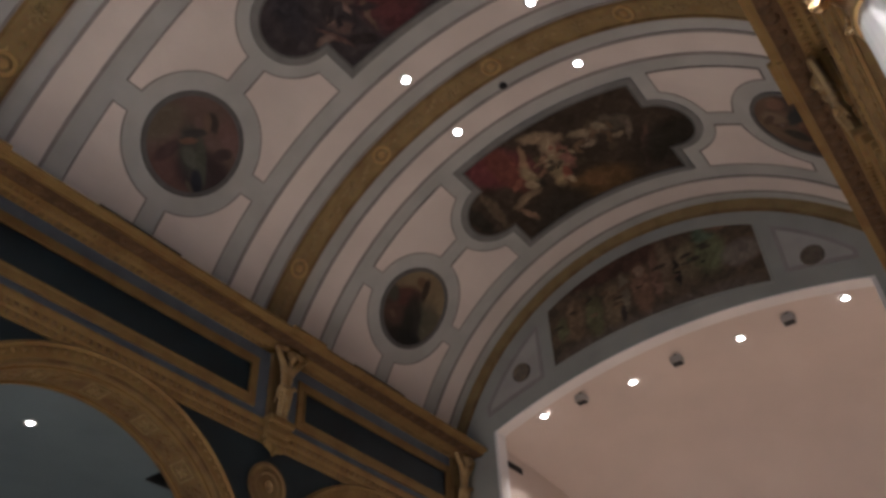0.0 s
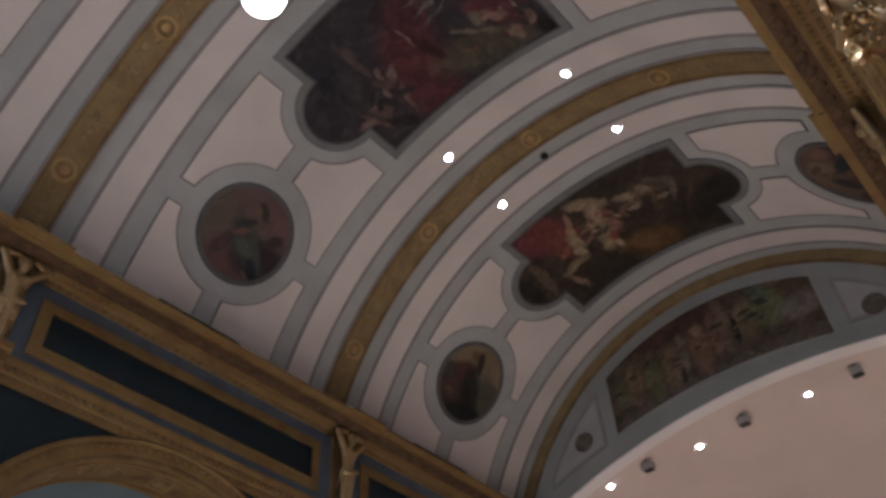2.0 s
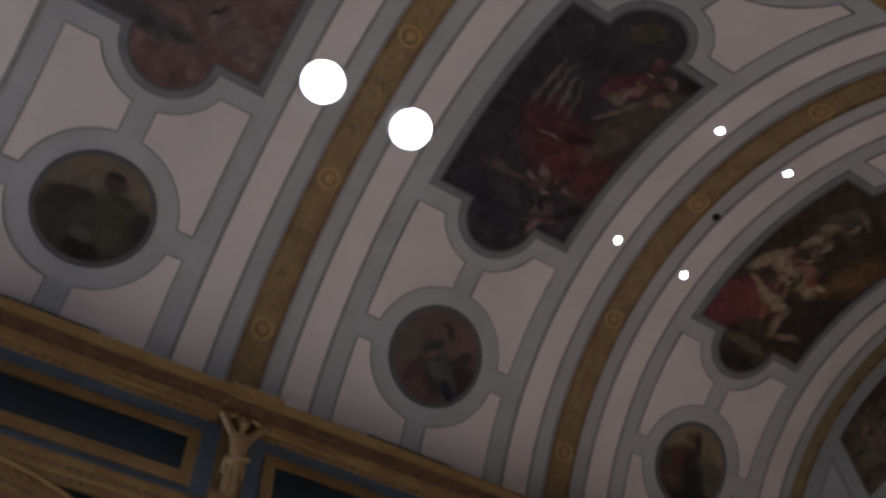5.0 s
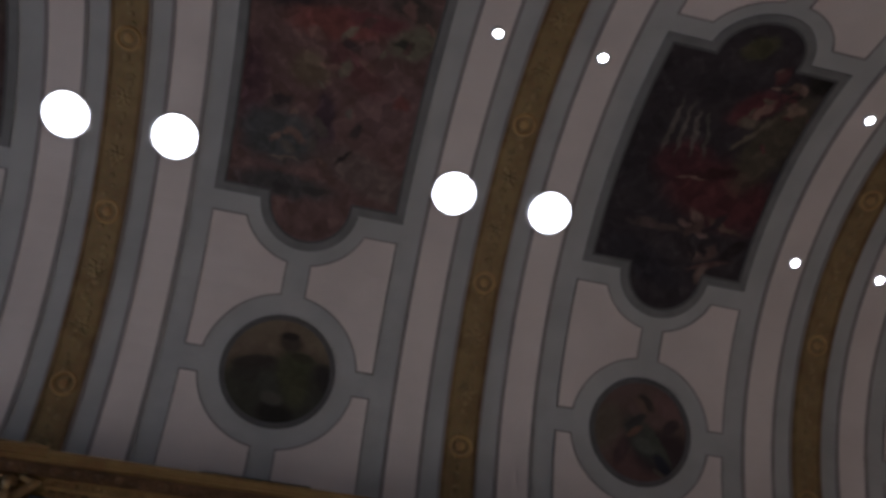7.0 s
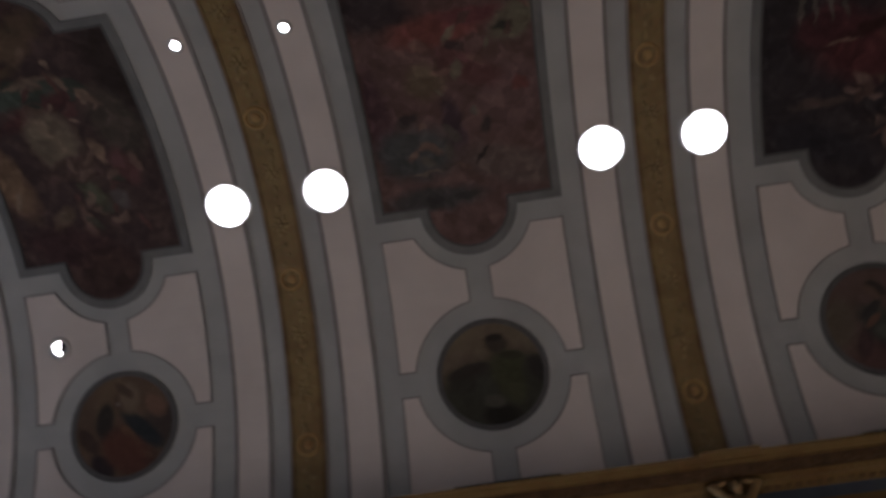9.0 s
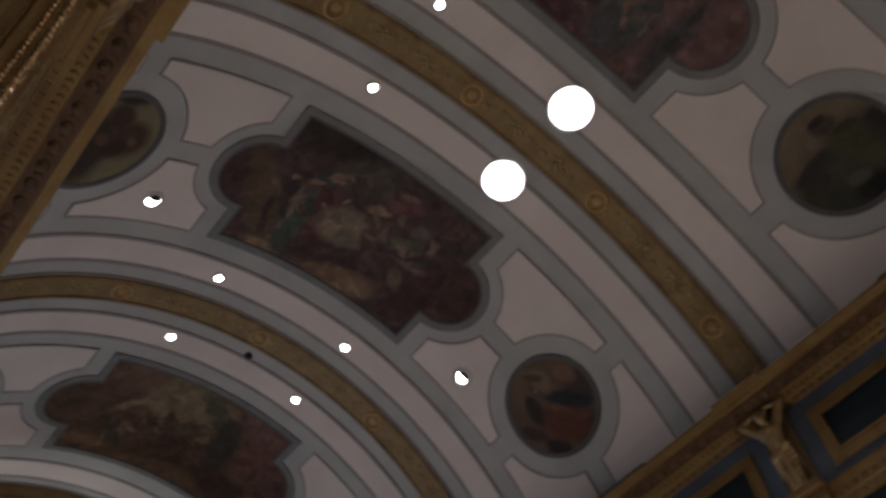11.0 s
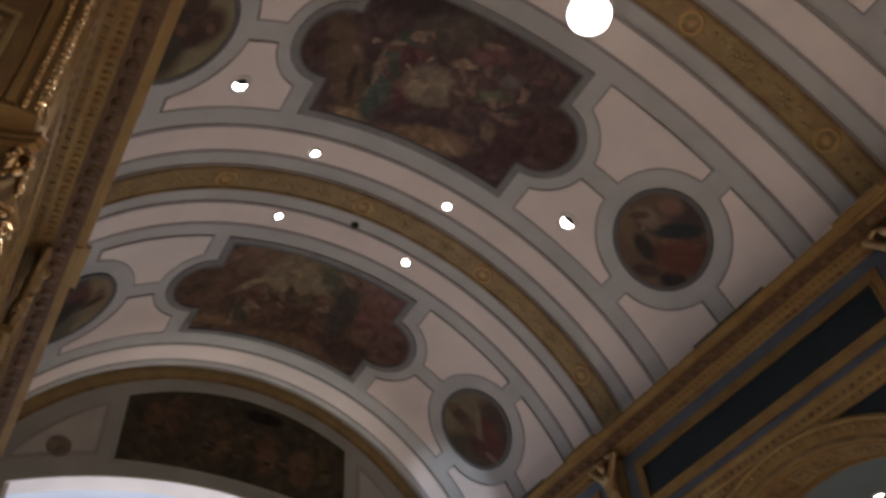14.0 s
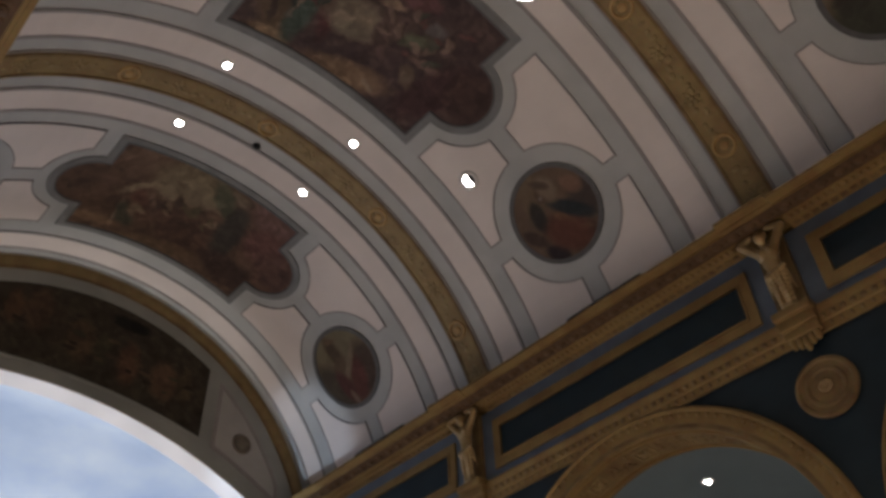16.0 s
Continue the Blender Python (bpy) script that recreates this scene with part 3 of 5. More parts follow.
painting_e = Canvas("oil_canvas", (0.0853, 0.0527, 0.0372), (0.1054, 0.0667, 0.0465))
painting_e.dab(0.78, 0.72, 0.51, 0.27, 177, (0.14, 0.0899, 0.062))
painting_e.dab(0.19, 0.62, 0.52, 0.38, 173, (0.186, 0.143, 0.0884))
painting_e.dab(0.24, 0.38, 0.40, 0.25, 175, (0.186, 0.143, 0.093))
painting_e.dab(-0.26, 0.64, 0.35, 0.15, -124, (0.0899, 0.0899, 0.0573))
painting_e.dab(-0.74, 1.00, 0.31, 0.19, -171, (0.14, 0.101, 0.0697))
painting_e.dab(0.81, 0.17, 0.28, 0.07, 130, (0.233, 0.178, 0.116))
painting_e.dab(0.41, -0.22, 0.34, 0.06, -117, (0.202, 0.14, 0.101))
painting_e.dab(0.83, -0.44, 0.31, 0.04, -99, (0.186, 0.14, 0.101))
painting_e.dab(0.63, -0.13, 0.30, 0.11, -121, (0.112, 0.0558, 0.0403))
painting_e.dab(0.72, -0.47, 0.25, 0.12, -124, (0.0651, 0.062, 0.0434))
painting_e.dab(-0.09, -0.30, 0.67, 0.36, -166, (0.0806, 0.0481, 0.0357))
painting_e.dab(-0.65, 0.12, 0.61, 0.18, -98, (0.0465, 0.0418, 0.0341))
painting_e.dab(-0.46, 0.79, 0.16, 0.07, -155, (0.155, 0.116, 0.0775))
painting_e.dab(-1.08, 0.84, 0.43, 0.31, -172, (0.14, 0.0806, 0.0682))
painting_e.dab(-1.18, 0.29, 0.32, 0.33, -137, (0.132, 0.0651, 0.0558))
painting_e.dab(1.07, -0.71, 0.39, 0.10, -175, (0.171, 0.108, 0.0651))
painting_e.dab(0.00, -0.83, 0.63, 0.14, 167, (0.116, 0.0744, 0.0465))
painting_e.dab(-1.03, -0.55, 0.48, 0.27, -168, (0.0543, 0.0341, 0.0279))
painting_e.dab(1.60, 0.05, 0.31, 0.32, -165, (0.0853, 0.0543, 0.0388))
painting_e.dab(-1.56, 0.05, 0.34, 0.39, 163, (0.093, 0.0527, 0.0434))
round_a = Canvas("round_canvas", (0.2, 0.155, 0.095), (0.17, 0.13, 0.08), 0.05, (1.0, 1.0), 2.0, 0.34, 2.4)
round_a.dab(-0.17, -0.53, 0.96, 0.57, -32, (0.035, 0.028, 0.024))
round_a.dab(0.18, -0.78, 0.76, 0.29, 12, (0.02, 0.018, 0.017))
round_a.dab(-0.38, 0.12, 0.51, 0.25, 25, (0.085, 0.035, 0.03))
round_a.dab(-0.47, -0.37, 0.36, 0.25, -1, (0.08, 0.045, 0.035))
round_a.dab(0.70, -0.15, 0.67, 0.38, -27, (0.085, 0.082, 0.06))
round_a.dab(-0.17, 0.62, 0.21, 0.12, -4, (0.12, 0.075, 0.045))
round_a.dab(0.02, 0.52, 0.28, 0.10, -66, (0.035, 0.025, 0.02))
round_a.dab(0.16, -0.34, 0.75, 0.29, -64, (0.022, 0.022, 0.02))
round_a.dab(-0.85, 0.04, 0.30, 0.16, -27, (0.06, 0.06, 0.048))
round_a.dab(0.42, -0.71, 0.45, 0.18, -3, (0.018, 0.018, 0.018))
round_a.dab(-0.50, -0.41, 0.12, 0.07, -25, (0.12, 0.08, 0.06))
round_b = Canvas("round_canvas", (0.13, 0.088, 0.078), (0.11, 0.078, 0.066), 0.05, (1.0, 1.0), 2.0, 0.34, 2.4)
round_b.dab(-0.73, 0.00, 0.45, 0.30, 64, (0.12, 0.1, 0.075))
round_b.dab(-0.04, -0.68, 0.57, 0.27, 0, (0.115, 0.066, 0.062))
round_b.dab(-0.36, -0.38, 0.31, 0.13, 68, (0.08, 0.05, 0.05))
round_b.dab(0.54, -0.36, 0.67, 0.43, -5, (0.04, 0.028, 0.03))
round_b.dab(0.48, 0.53, 0.35, 0.19, -37, (0.145, 0.088, 0.08))
round_b.dab(0.61, 0.18, 0.20, 0.12, 41, (0.05, 0.036, 0.036))
round_b.dab(0.07, -0.17, 0.56, 0.26, -48, (0.055, 0.055, 0.05))
round_b.dab(0.10, -0.25, 0.23, 0.14, -19, (0.095, 0.105, 0.085))
round_b.dab(0.34, -0.21, 0.49, 0.11, -53, (0.07, 0.075, 0.06))
round_b.dab(-0.10, 0.20, 0.24, 0.08, 38, (0.045, 0.045, 0.043))
round_b.dab(-0.12, -0.00, 0.18, 0.06, 38, (0.15, 0.085, 0.06))
round_b.dab(0.07, 0.56, 0.21, 0.11, -36, (0.05, 0.04, 0.034))
round_b.dab(-0.02, 0.50, 0.18, 0.08, -50, (0.14, 0.095, 0.072))
round_b.dab(0.47, -0.57, 0.25, 0.12, -51, (0.02, 0.023, 0.032))
round_b.dab(0.39, -0.73, 0.14, 0.05, -30, (0.1, 0.085, 0.07))
round_c = Canvas("round_canvas", (0.175, 0.14, 0.095), (0.15, 0.115, 0.085), 0.05, (1.0, 1.0), 2.0, 0.34, 2.4)
round_c.dab(0.13, -0.41, 1.53, 0.71, 9, (0.042, 0.044, 0.034))
round_c.dab(-0.42, -0.02, 0.38, 0.22, 17, (0.045, 0.042, 0.034))
round_c.dab(-0.44, 0.11, 0.39, 0.11, 10, (0.045, 0.038, 0.032))
round_c.dab(0.08, -0.77, 0.33, 0.21, 171, (0.022, 0.02, 0.018))
round_c.dab(0.28, -0.08, 0.53, 0.27, -75, (0.065, 0.065, 0.036))
round_c.dab(0.38, 0.17, 0.22, 0.17, 29, (0.06, 0.062, 0.034))
round_c.dab(0.13, 0.54, 0.21, 0.16, -10, (0.06, 0.048, 0.04))
round_c.dab(0.11, 0.66, 0.16, 0.07, 4, (0.035, 0.03, 0.026))
round_c.dab(-0.14, -0.25, 0.25, 0.18, -65, (0.062, 0.062, 0.05))
round_c.dab(-0.02, -0.49, 0.20, 0.12, -8, (0.09, 0.085, 0.07))
round_c.dab(0.86, -0.03, 0.30, 0.16, -62, (0.035, 0.032, 0.03))
round_c.dab(0.38, 0.30, 0.22, 0.08, -9, (0.05, 0.048, 0.03))
round_d = Canvas("round_canvas", (0.1365, 0.0924, 0.0651), (0.105, 0.0735, 0.0546), 0.05, (1.0, 1.0), 2.0, 0.34, 2.4)
round_d.dab(0.79, -0.06, 0.49, 0.36, 0, (0.063, 0.0473, 0.042))
round_d.dab(-0.23, 0.55, 0.46, 0.27, -116, (0.147, 0.105, 0.0683))
round_d.dab(0.61, 0.32, 0.25, 0.16, -50, (0.178, 0.105, 0.0735))
round_d.dab(0.13, -0.48, 0.67, 0.37, -43, (0.0788, 0.0389, 0.0294))
round_d.dab(0.35, -0.09, 0.54, 0.15, -43, (0.0231, 0.0315, 0.0357))
round_d.dab(0.11, -0.19, 0.26, 0.09, -52, (0.147, 0.084, 0.0525))
round_d.dab(0.43, -0.57, 0.17, 0.06, -27, (0.116, 0.0683, 0.0473))
round_d.dab(0.10, 0.48, 0.28, 0.17, -76, (0.158, 0.116, 0.0788))
round_d.dab(-0.07, 0.50, 0.22, 0.12, -116, (0.0945, 0.063, 0.0473))
round_d.dab(0.20, 0.53, 0.18, 0.06, -88, (0.0525, 0.0336, 0.0252))
round_d.dab(-0.37, 0.14, 0.33, 0.16, -100, (0.0315, 0.0294, 0.0273))
round_d.dab(-0.39, -0.71, 0.29, 0.16, -44, (0.0263, 0.021, 0.0263))
round_d.dab(-0.69, -0.20, 0.31, 0.14, -51, (0.063, 0.042, 0.0336))
round_d.dab(-0.11, 0.42, 0.05, 0.04, -80, (0.178, 0.147, 0.126))
round_d.dab(0.12, 0.54, 0.25, 0.20, -76, (0.19, 0.142, 0.10))
round_d.dab(0.02, 0.66, 0.22, 0.08, -40, (0.085, 0.058, 0.045))
round_d.dab(0.03, -0.50, 0.50, 0.32, -40, (0.115, 0.050, 0.036))
round_e = Canvas("round_canvas", (0.16, 0.135, 0.085), (0.14, 0.115, 0.075), 0.05, (1.0, 1.0), 2.0, 0.34, 2.4)
round_e.dab(-0.60, -0.32, 0.84, 0.44, -55, (0.06, 0.048, 0.036))
round_e.dab(0.52, -0.29, 0.70, 0.43, -109, (0.06, 0.04, 0.032))
round_e.dab(0.19, -0.42, 0.57, 0.26, -108, (0.1, 0.04, 0.034))
round_e.dab(-0.12, 0.44, 0.46, 0.18, -85, (0.07, 0.045, 0.03))
round_e.dab(-0.15, 0.12, 0.27, 0.17, -149, (0.1, 0.07, 0.048))
round_e.dab(0.12, 0.01, 0.52, 0.09, -135, (0.17, 0.13, 0.09))
round_e.dab(-0.27, -0.41, 0.44, 0.19, -77, (0.085, 0.035, 0.032))
round_e.dab(-0.17, -0.74, 0.20, 0.07, -73, (0.17, 0.12, 0.09))
round_e.dab(-0.06, 0.74, 0.17, 0.06, -13, (0.12, 0.08, 0.05))
round_f = Canvas("round_canvas", (0.2, 0.175, 0.11), (0.17, 0.145, 0.09), 0.05, (1.0, 1.0), 2.0, 0.34, 2.4)
round_f.dab(0.15, -0.21, 0.76, 0.42, 2, (0.04, 0.03, 0.024))
round_f.dab(-0.93, 0.02, 0.38, 0.16, 82, (0.035, 0.03, 0.026))
round_f.dab(-0.52, 0.05, 0.30, 0.22, 42, (0.06, 0.036, 0.028))
round_f.dab(-0.07, 0.43, 0.36, 0.36, 96, (0.065, 0.035, 0.027))
round_f.dab(0.16, 0.26, 0.22, 0.19, 113, (0.05, 0.03, 0.024))
round_f.dab(-0.05, -0.07, 0.16, 0.10, 48, (0.12, 0.06, 0.045))
round_f.dab(-0.03, 0.52, 0.12, 0.07, 38, (0.14, 0.085, 0.06))

painting_a.flecks(-0.36, -0.12, 0.40, 0.36, 26, [(0.27, 0.20, 0.13), (0.19, 0.12, 0.08), (0.06, 0.05, 0.035), (0.21, 0.09, 0.065), (0.30, 0.24, 0.16)], 1)
painting_a.flecks(0.45, -0.25, 0.38, 0.32, 16, [(0.20, 0.16, 0.11), (0.06, 0.045, 0.03), (0.12, 0.08, 0.05)], 2)
painting_b.flecks(-0.95, 0.30, 0.32, 0.30, 14, [(0.17, 0.12, 0.10), (0.03, 0.025, 0.028), (0.10, 0.065, 0.06)], 3)
painting_b.flecks(0.95, 0.45, 0.34, 0.34, 16, [(0.20, 0.14, 0.11), (0.035, 0.03, 0.028), (0.10, 0.04, 0.042), (0.13, 0.11, 0.08)], 4)
painting_c.flecks(0.55, 0.30, 0.60, 0.55, 18, [(0.20, 0.12, 0.10), (0.10, 0.06, 0.055), (0.17, 0.15, 0.11), (0.07, 0.05, 0.05)], 5)
painting_c.flecks(-0.65, -0.20, 0.45, 0.50, 12, [(0.17, 0.11, 0.09), (0.07, 0.055, 0.055), (0.11, 0.10, 0.085)], 9)
painting_d.flecks(0.62, 0.05, 0.34, 0.42, 16, [(0.18, 0.13, 0.10), (0.05, 0.06, 0.05), (0.10, 0.05, 0.05), (0.22, 0.16, 0.12)], 6)
painting_d.flecks(-0.50, 0.22, 0.42, 0.42, 18, [(0.20, 0.14, 0.11), (0.05, 0.03, 0.03), (0.13, 0.065, 0.062), (0.09, 0.09, 0.07)], 7)
painting_e.flecks(0.10, 0.10, 0.75, 0.45, 22, [(0.16, 0.115, 0.075), (0.06, 0.04, 0.03), (0.19, 0.14, 0.09), (0.09, 0.075, 0.045)], 8)

PICTURES = [
    ("dark oil painting with pale shapes and a red drapery", painting_a),
    ("dark oil painting with a red drapery and pale steps", painting_b),
    ("faded rose and brown oil painting", painting_c),
    ("dark plum-brown oil painting with a pale sheet", painting_d),
    ("brown and olive oil painting with soft pale patches", painting_e),
]
for i, (label, canvas) in enumerate(PICTURES):
    build_painting(i, label, canvas.finish())

ROUND = [
    ("round painting of a dark form before a tan sky", round_a.finish()),
    ("round painting of a green form on rose ground", round_b.finish()),
    ("round painting of a dark green form before a tan sky", round_c.finish()),
    ("round painting of a brown and blue form on warm ground", round_d.finish()),
    ("round painting of a red cloth on olive ground", round_e.finish()),
    ("round painting of a dark angular form before a pale sky", round_f.finish()),
]
EAST = [3, 4, 1, 5, 0]          # which of the pictures hangs opposite
for i in range(5):
    build_medallion(i, -1, *ROUND[i])
    build_medallion(i, 1, *ROUND[EAST[i]])

lamp0 = downlight_mesh()
spots = []
S_SPOT = R * math.asin(0.80 / R)
for yr in RIBS:
    for fy in (-1, 1):
        for fs in (-1, 1):
            spots.append((yr + fy * 0.482, fs * S_SPOT))
glare_spot0 = None
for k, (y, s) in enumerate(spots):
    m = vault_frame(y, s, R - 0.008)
    # spots whose beams meet the camera get the enlarged glare lens
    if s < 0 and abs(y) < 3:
        if glare_spot0:
            copy_thing(glare_spot0, m)
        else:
            glare_spot0 = glare_spot_mesh()
            glare_spot0.matrix_world = m
    elif k != 1:
        copy_thing(lamp0, m)
    else:
        lamp0.matrix_world = m
    p = on_vault(y, s, R - 0.06)
    spot_lamp("downlight_beam", look(p, (p.x * 0.6, p.y, 0)), LAMP_VAULT, 62)


# ---- end walls ----
PR_Z, PR_X = 7.05, 2.455
OPENING = {1: (7.115, 0.27, 0.065, 0.19), -1: (7.105, 0.30, 0.095, 0.30)}   # crown of the flat arch, its place, curvature, depth of the reveal


def opening_z(x, sign, lift=0.0):
    top, mid, bend, _ = OPENING[sign]
    return top + lift - bend * (x - mid) ** 2


def fill_between(bm, xs, lower, upper, y0, y1, mi=0):
    """Solid between two curves z = lower(x), upper(x), from y0 to y1."""
    rings = [[bm.verts.new((x, y0, lower(x))), bm.verts.new((x, y0, upper(x))), bm.verts.new((x, y1, upper(x))), bm.verts.new((x, y1, lower(x)))] for x in xs]
    for a, b in zip(rings, rings[1:]):
        for i in range(4):
            bm.faces.new((a[i], a[(i + 1) % 4], b[(i + 1) % 4], b[i])).material_index = mi
    bm.faces.new(rings[0][::-1]).material_index = mi
    bm.faces.new(rings[-1]).material_index = mi


def steps(a, b, n):
    return [a + (b - a) * i / n for i in range(n + 1)]


def inside_vault(x, d=0.0):
    return ZC + math.sqrt(max((R - d) ** 2 - x * x, 0.0))


def build_end(sign, name, art):
    deep = OPENING[sign][3]
    y0, y1 = sign * YE, sign * (YE + deep)
    bm = bmesh.new()
    top = lambda x: inside_vault(x, -0.05) if abs(x) < R else ZC
    fill_between(bm, steps(-PR_X, PR_X, 30), lambda x: opening_z(x, sign), top, y0, y1)
    for sd in (-1, 1):
        box(bm, *sorted((sd * PR_X, sd * 3.45)), *sorted((y0, y1)), 0, 6.6)
        fill_between(bm, sorted(steps(sd * PR_X, sd * 3.27, 10)), lambda x: 6.6, top, y0, y1)
    tagged(link(name, bm, END), "olive-grey painted end wall with a wide flat-arched opening", "wall", kind="structure")
    # white edge lining the opening
    bm = bmesh.new()
    ya, yb = sorted((sign * (YE - 0.012), sign * (YE + deep - 0.004)))
    fill_between(bm, steps(-PR_X, PR_X, 30), lambda x: opening_z(x, sign, -0.018), lambda x: opening_z(x, sign, -0.003), ya, yb)
    for sd in (-1, 1):
        box(bm, *sorted((sd * (PR_X - 0.05), sd * (PR_X - 0.003))), ya, yb, 0, opening_z(sd * PR_X, sign, -0.02))
    tagged(link("trim_opening", bm, TRIM), "white painted reveal of the wide arched opening", "trim", kind="structure")
    # lunette painting
    t = thing("lunette_painting", art[0], "lunette painting", "lunette paintings")
    bm = bmesh.new()
    lo = (lambda x: 7.40 - x * x / 12) if sign > 0 else (lambda x: 7.29 - 0.0705 * (x - 0.28) ** 2)
    up = lambda x: ZC + math.sqrt(2.94 ** 2 - x * x)
    fill_between(bm, steps(-1.44, 1.44, 24), lo, up, sign * (YE - 0.014), sign * (YE + 0.01))
    lay = bm.loops.layers.uv.new("UVMap")
    for f in bm.faces:
        for lp in f.loops:
            lp[lay].uv = (lp.vert.co.x / 1.4, (lp.vert.co.z - 7.9) / 0.6)
    part("canvas", bm, art[1], t)
    bm = bmesh.new()
    w = 0.03
    fill_between(bm, steps(-1.47, 1.47, 24), lambda x: lo(x) - w, lambda x: lo(x) - 0.002, sign * (YE - 0.022), sign * (YE + 0.01))
    fill_between(bm, steps(-1.47, 1.47, 24), lambda x: up(x) + 0.002, lambda x: up(x) + w, sign * (YE - 0.022), sign * (YE + 0.01))
    for sd in (-1, 1):
        fill_between(bm, sorted((sd * 1.442, sd * 1.47)), lo, up, sign * (YE - 0.022), sign * (YE + 0.01))
    part("frame", bm, END, t)
    # corner panels with a round boss
    for sd in (-1, 1):
        t = thing("spandrel_panel", "pale corner panel with a grey moulding and a small round boss", "wall panel", "lunette corner panels")
        lo2 = lambda x: opening_z(sd * x, sign, 0.31)
        up2 = lambda x: inside_vault(x, 0.42)
        xs = steps(1.67, 2.6, 22)
        ok = [x for x in xs if up2(x) - lo2(x) > 0.012]
        line = [(sd * x, lo2(x)) for x in ok] + [(sd * x, up2(x)) for x in ok[::-1]]
        bm = bmesh.new()
        fill_between(bm, sorted(sd * x for x in ok), lambda x: lo2(abs(x)), lambda x: up2(abs(x)), sign * (YE - 0.008), sign * (YE + 0.01))
        part("field", bm, DIM, t)
        bm = bmesh.new()
        q = inset(line, -0.045)
        n = len(line)
        for i in range(n):
            j = (i + 1) % n
            pts = [line[i], line[j], q[j], q[i]]
            f0 = [bm.verts.new((x, sign * (YE - 0.02), z)) for x, z in pts]
            f1 = [bm.verts.new((x, sign * (YE + 0.01), z)) for x, z in pts]
            bm.faces.new(f0)
            for k in range(4):
                bm.faces.new((f0[k], f0[(k + 1) % 4], f1[(k + 1) % 4], f1[k]))
        part("moulding", bm, LINE, t)
        bm = bmesh.new()
        lathe(bm, [(0.135, 0), (0.135, 0.015), (0.115, 0.026), (0.10, 0.016), (0.05, 0.018), (0.03, 0.03), (0.001, 0.032)], 20)
        bm.transform(Matrix.Translation((sd * (1.95 if sign > 0 else 2.05), sign * (YE - 0.006), 7.34 if sign > 0 else 7.20)) @ Matrix.Rotation(sign * math.pi / 2, 4, "X"))
        part("boss", bm, BRONZE, t, smooth=True)


LUN_A = Canvas("lunette_canvas", (0.075, 0.054, 0.038), (0.10, 0.072, 0.047), 0.10, (1.0, 1.0), 5.0, 0.3, 3.4, 2.3)
LUN_A.dab(0.0, -0.95, 1.0, 0.30, 0, (0.11, 0.088, 0.07))
LUN_A.dab(-0.3, 0.75, 0.6, 0.3, 0, (0.07, 0.036, 0.026))
LUN_A.dab(-0.05, -0.1, 0.10, 0.6, 0, (0.20, 0.115, 0.075))
LUN_A.dab(-0.05, 0.35, 0.05, 0.16, 0, (0.25, 0.17, 0.12))
LUN_A.dab(-0.35, -0.2, 0.09, 0.55, 0, (0.16, 0.115, 0.07))
LUN_A.dab(-0.22, 0.0, 0.045, 0.5, 0, (0.16, 0.13, 0.09))
LUN_A.dab(-0.55, -0.3, 0.09, 0.5, 0, (0.11, 0.105, 0.055))
LUN_A.dab(-0.75, -0.2, 0.09, 0.5, 0, (0.165, 0.11, 0.068))
LUN_A.dab(-0.9, -0.3, 0.06, 0.3, 0, (0.11, 0.11, 0.06))
LUN_A.dab(0.2, 0.25, 0.07, 0.65, 0, (0.16, 0.115, 0.075))
LUN_A.dab(0.10, 0.1, 0.05, 0.6, 0, (0.17, 0.10, 0.07))
LUN_A.dab(0.42, 0.1, 0.11, 0.5, 0, (0.16, 0.125, 0.075))
LUN_A.dab(0.62, 0.1, 0.14, 0.5, 0, (0.125, 0.13, 0.07))
LUN_A.dab(0.60, 0.6, 0.1, 0.2, 0, (0.08, 0.11, 0.075))
LUN_A.dab(0.75, 0.72, 0.12, 0.2, 0, (0.20, 0.12, 0.08))
LUN_A.dab(0.87, -0.2, 0.16, 0.3, 0, (0.18, 0.15, 0.125))
LUN_A.dab(0.30, -0.05, 0.025, 0.36, 0, (0.02, 0.017, 0.015))
LUN_A.dab(-0.27, -0.5, 0.03, 0.2, 0, (0.04, 0.03, 0.025))
LUN_B = Canvas("lunette_canvas", (0.036, 0.028, 0.020), (0.058, 0.046, 0.031), 0.12, (1.0, 1.0), 3.0, 0.3, 3.4, 2.3)
LUN_B.dab(-0.6, -0.4, 0.14, 0.45, 0, (0.10, 0.06, 0.038))
LUN_B.dab(-0.8, -0.3, 0.08, 0.4, 0, (0.07, 0.05, 0.03))
LUN_B.dab(0.2, -0.2, 0.12, 0.5, 0, (0.085, 0.055, 0.035))
LUN_B.dab(-0.25, -0.3, 0.10, 0.5, 0, (0.10, 0.055, 0.036))
LUN_B.dab(0.0, -0.2, 0.07, 0.4, 0, (0.06, 0.05, 0.03))
LUN_B.dab(-0.2, 0.62, 0.2, 0.16, 0, (0.008, 0.007, 0.008))
LUN_B.dab(0.6, 0.1, 0.12, 0.5, 0, (0.075, 0.045, 0.03))
LUN_B.dab(0.42, -0.1, 0.07, 0.5, 0, (0.055, 0.04, 0.028))
LUN_B.dab(0.8, 0.0, 0.08, 0.4, 0, (0.09, 0.05, 0.03))
LUN_A.flecks(-0.35, 0.0, 0.5, 0.5, 16, [(0.125, 0.08, 0.05), (0.045, 0.032, 0.024), (0.08, 0.075, 0.04), (0.15, 0.10, 0.06)], 11, 0.5)
LUN_A.flecks(0.45, 0.2, 0.4, 0.5, 14, [(0.13, 0.075, 0.052), (0.045, 0.033, 0.025), (0.065, 0.075, 0.042), (0.14, 0.10, 0.06)], 12, 0.5)
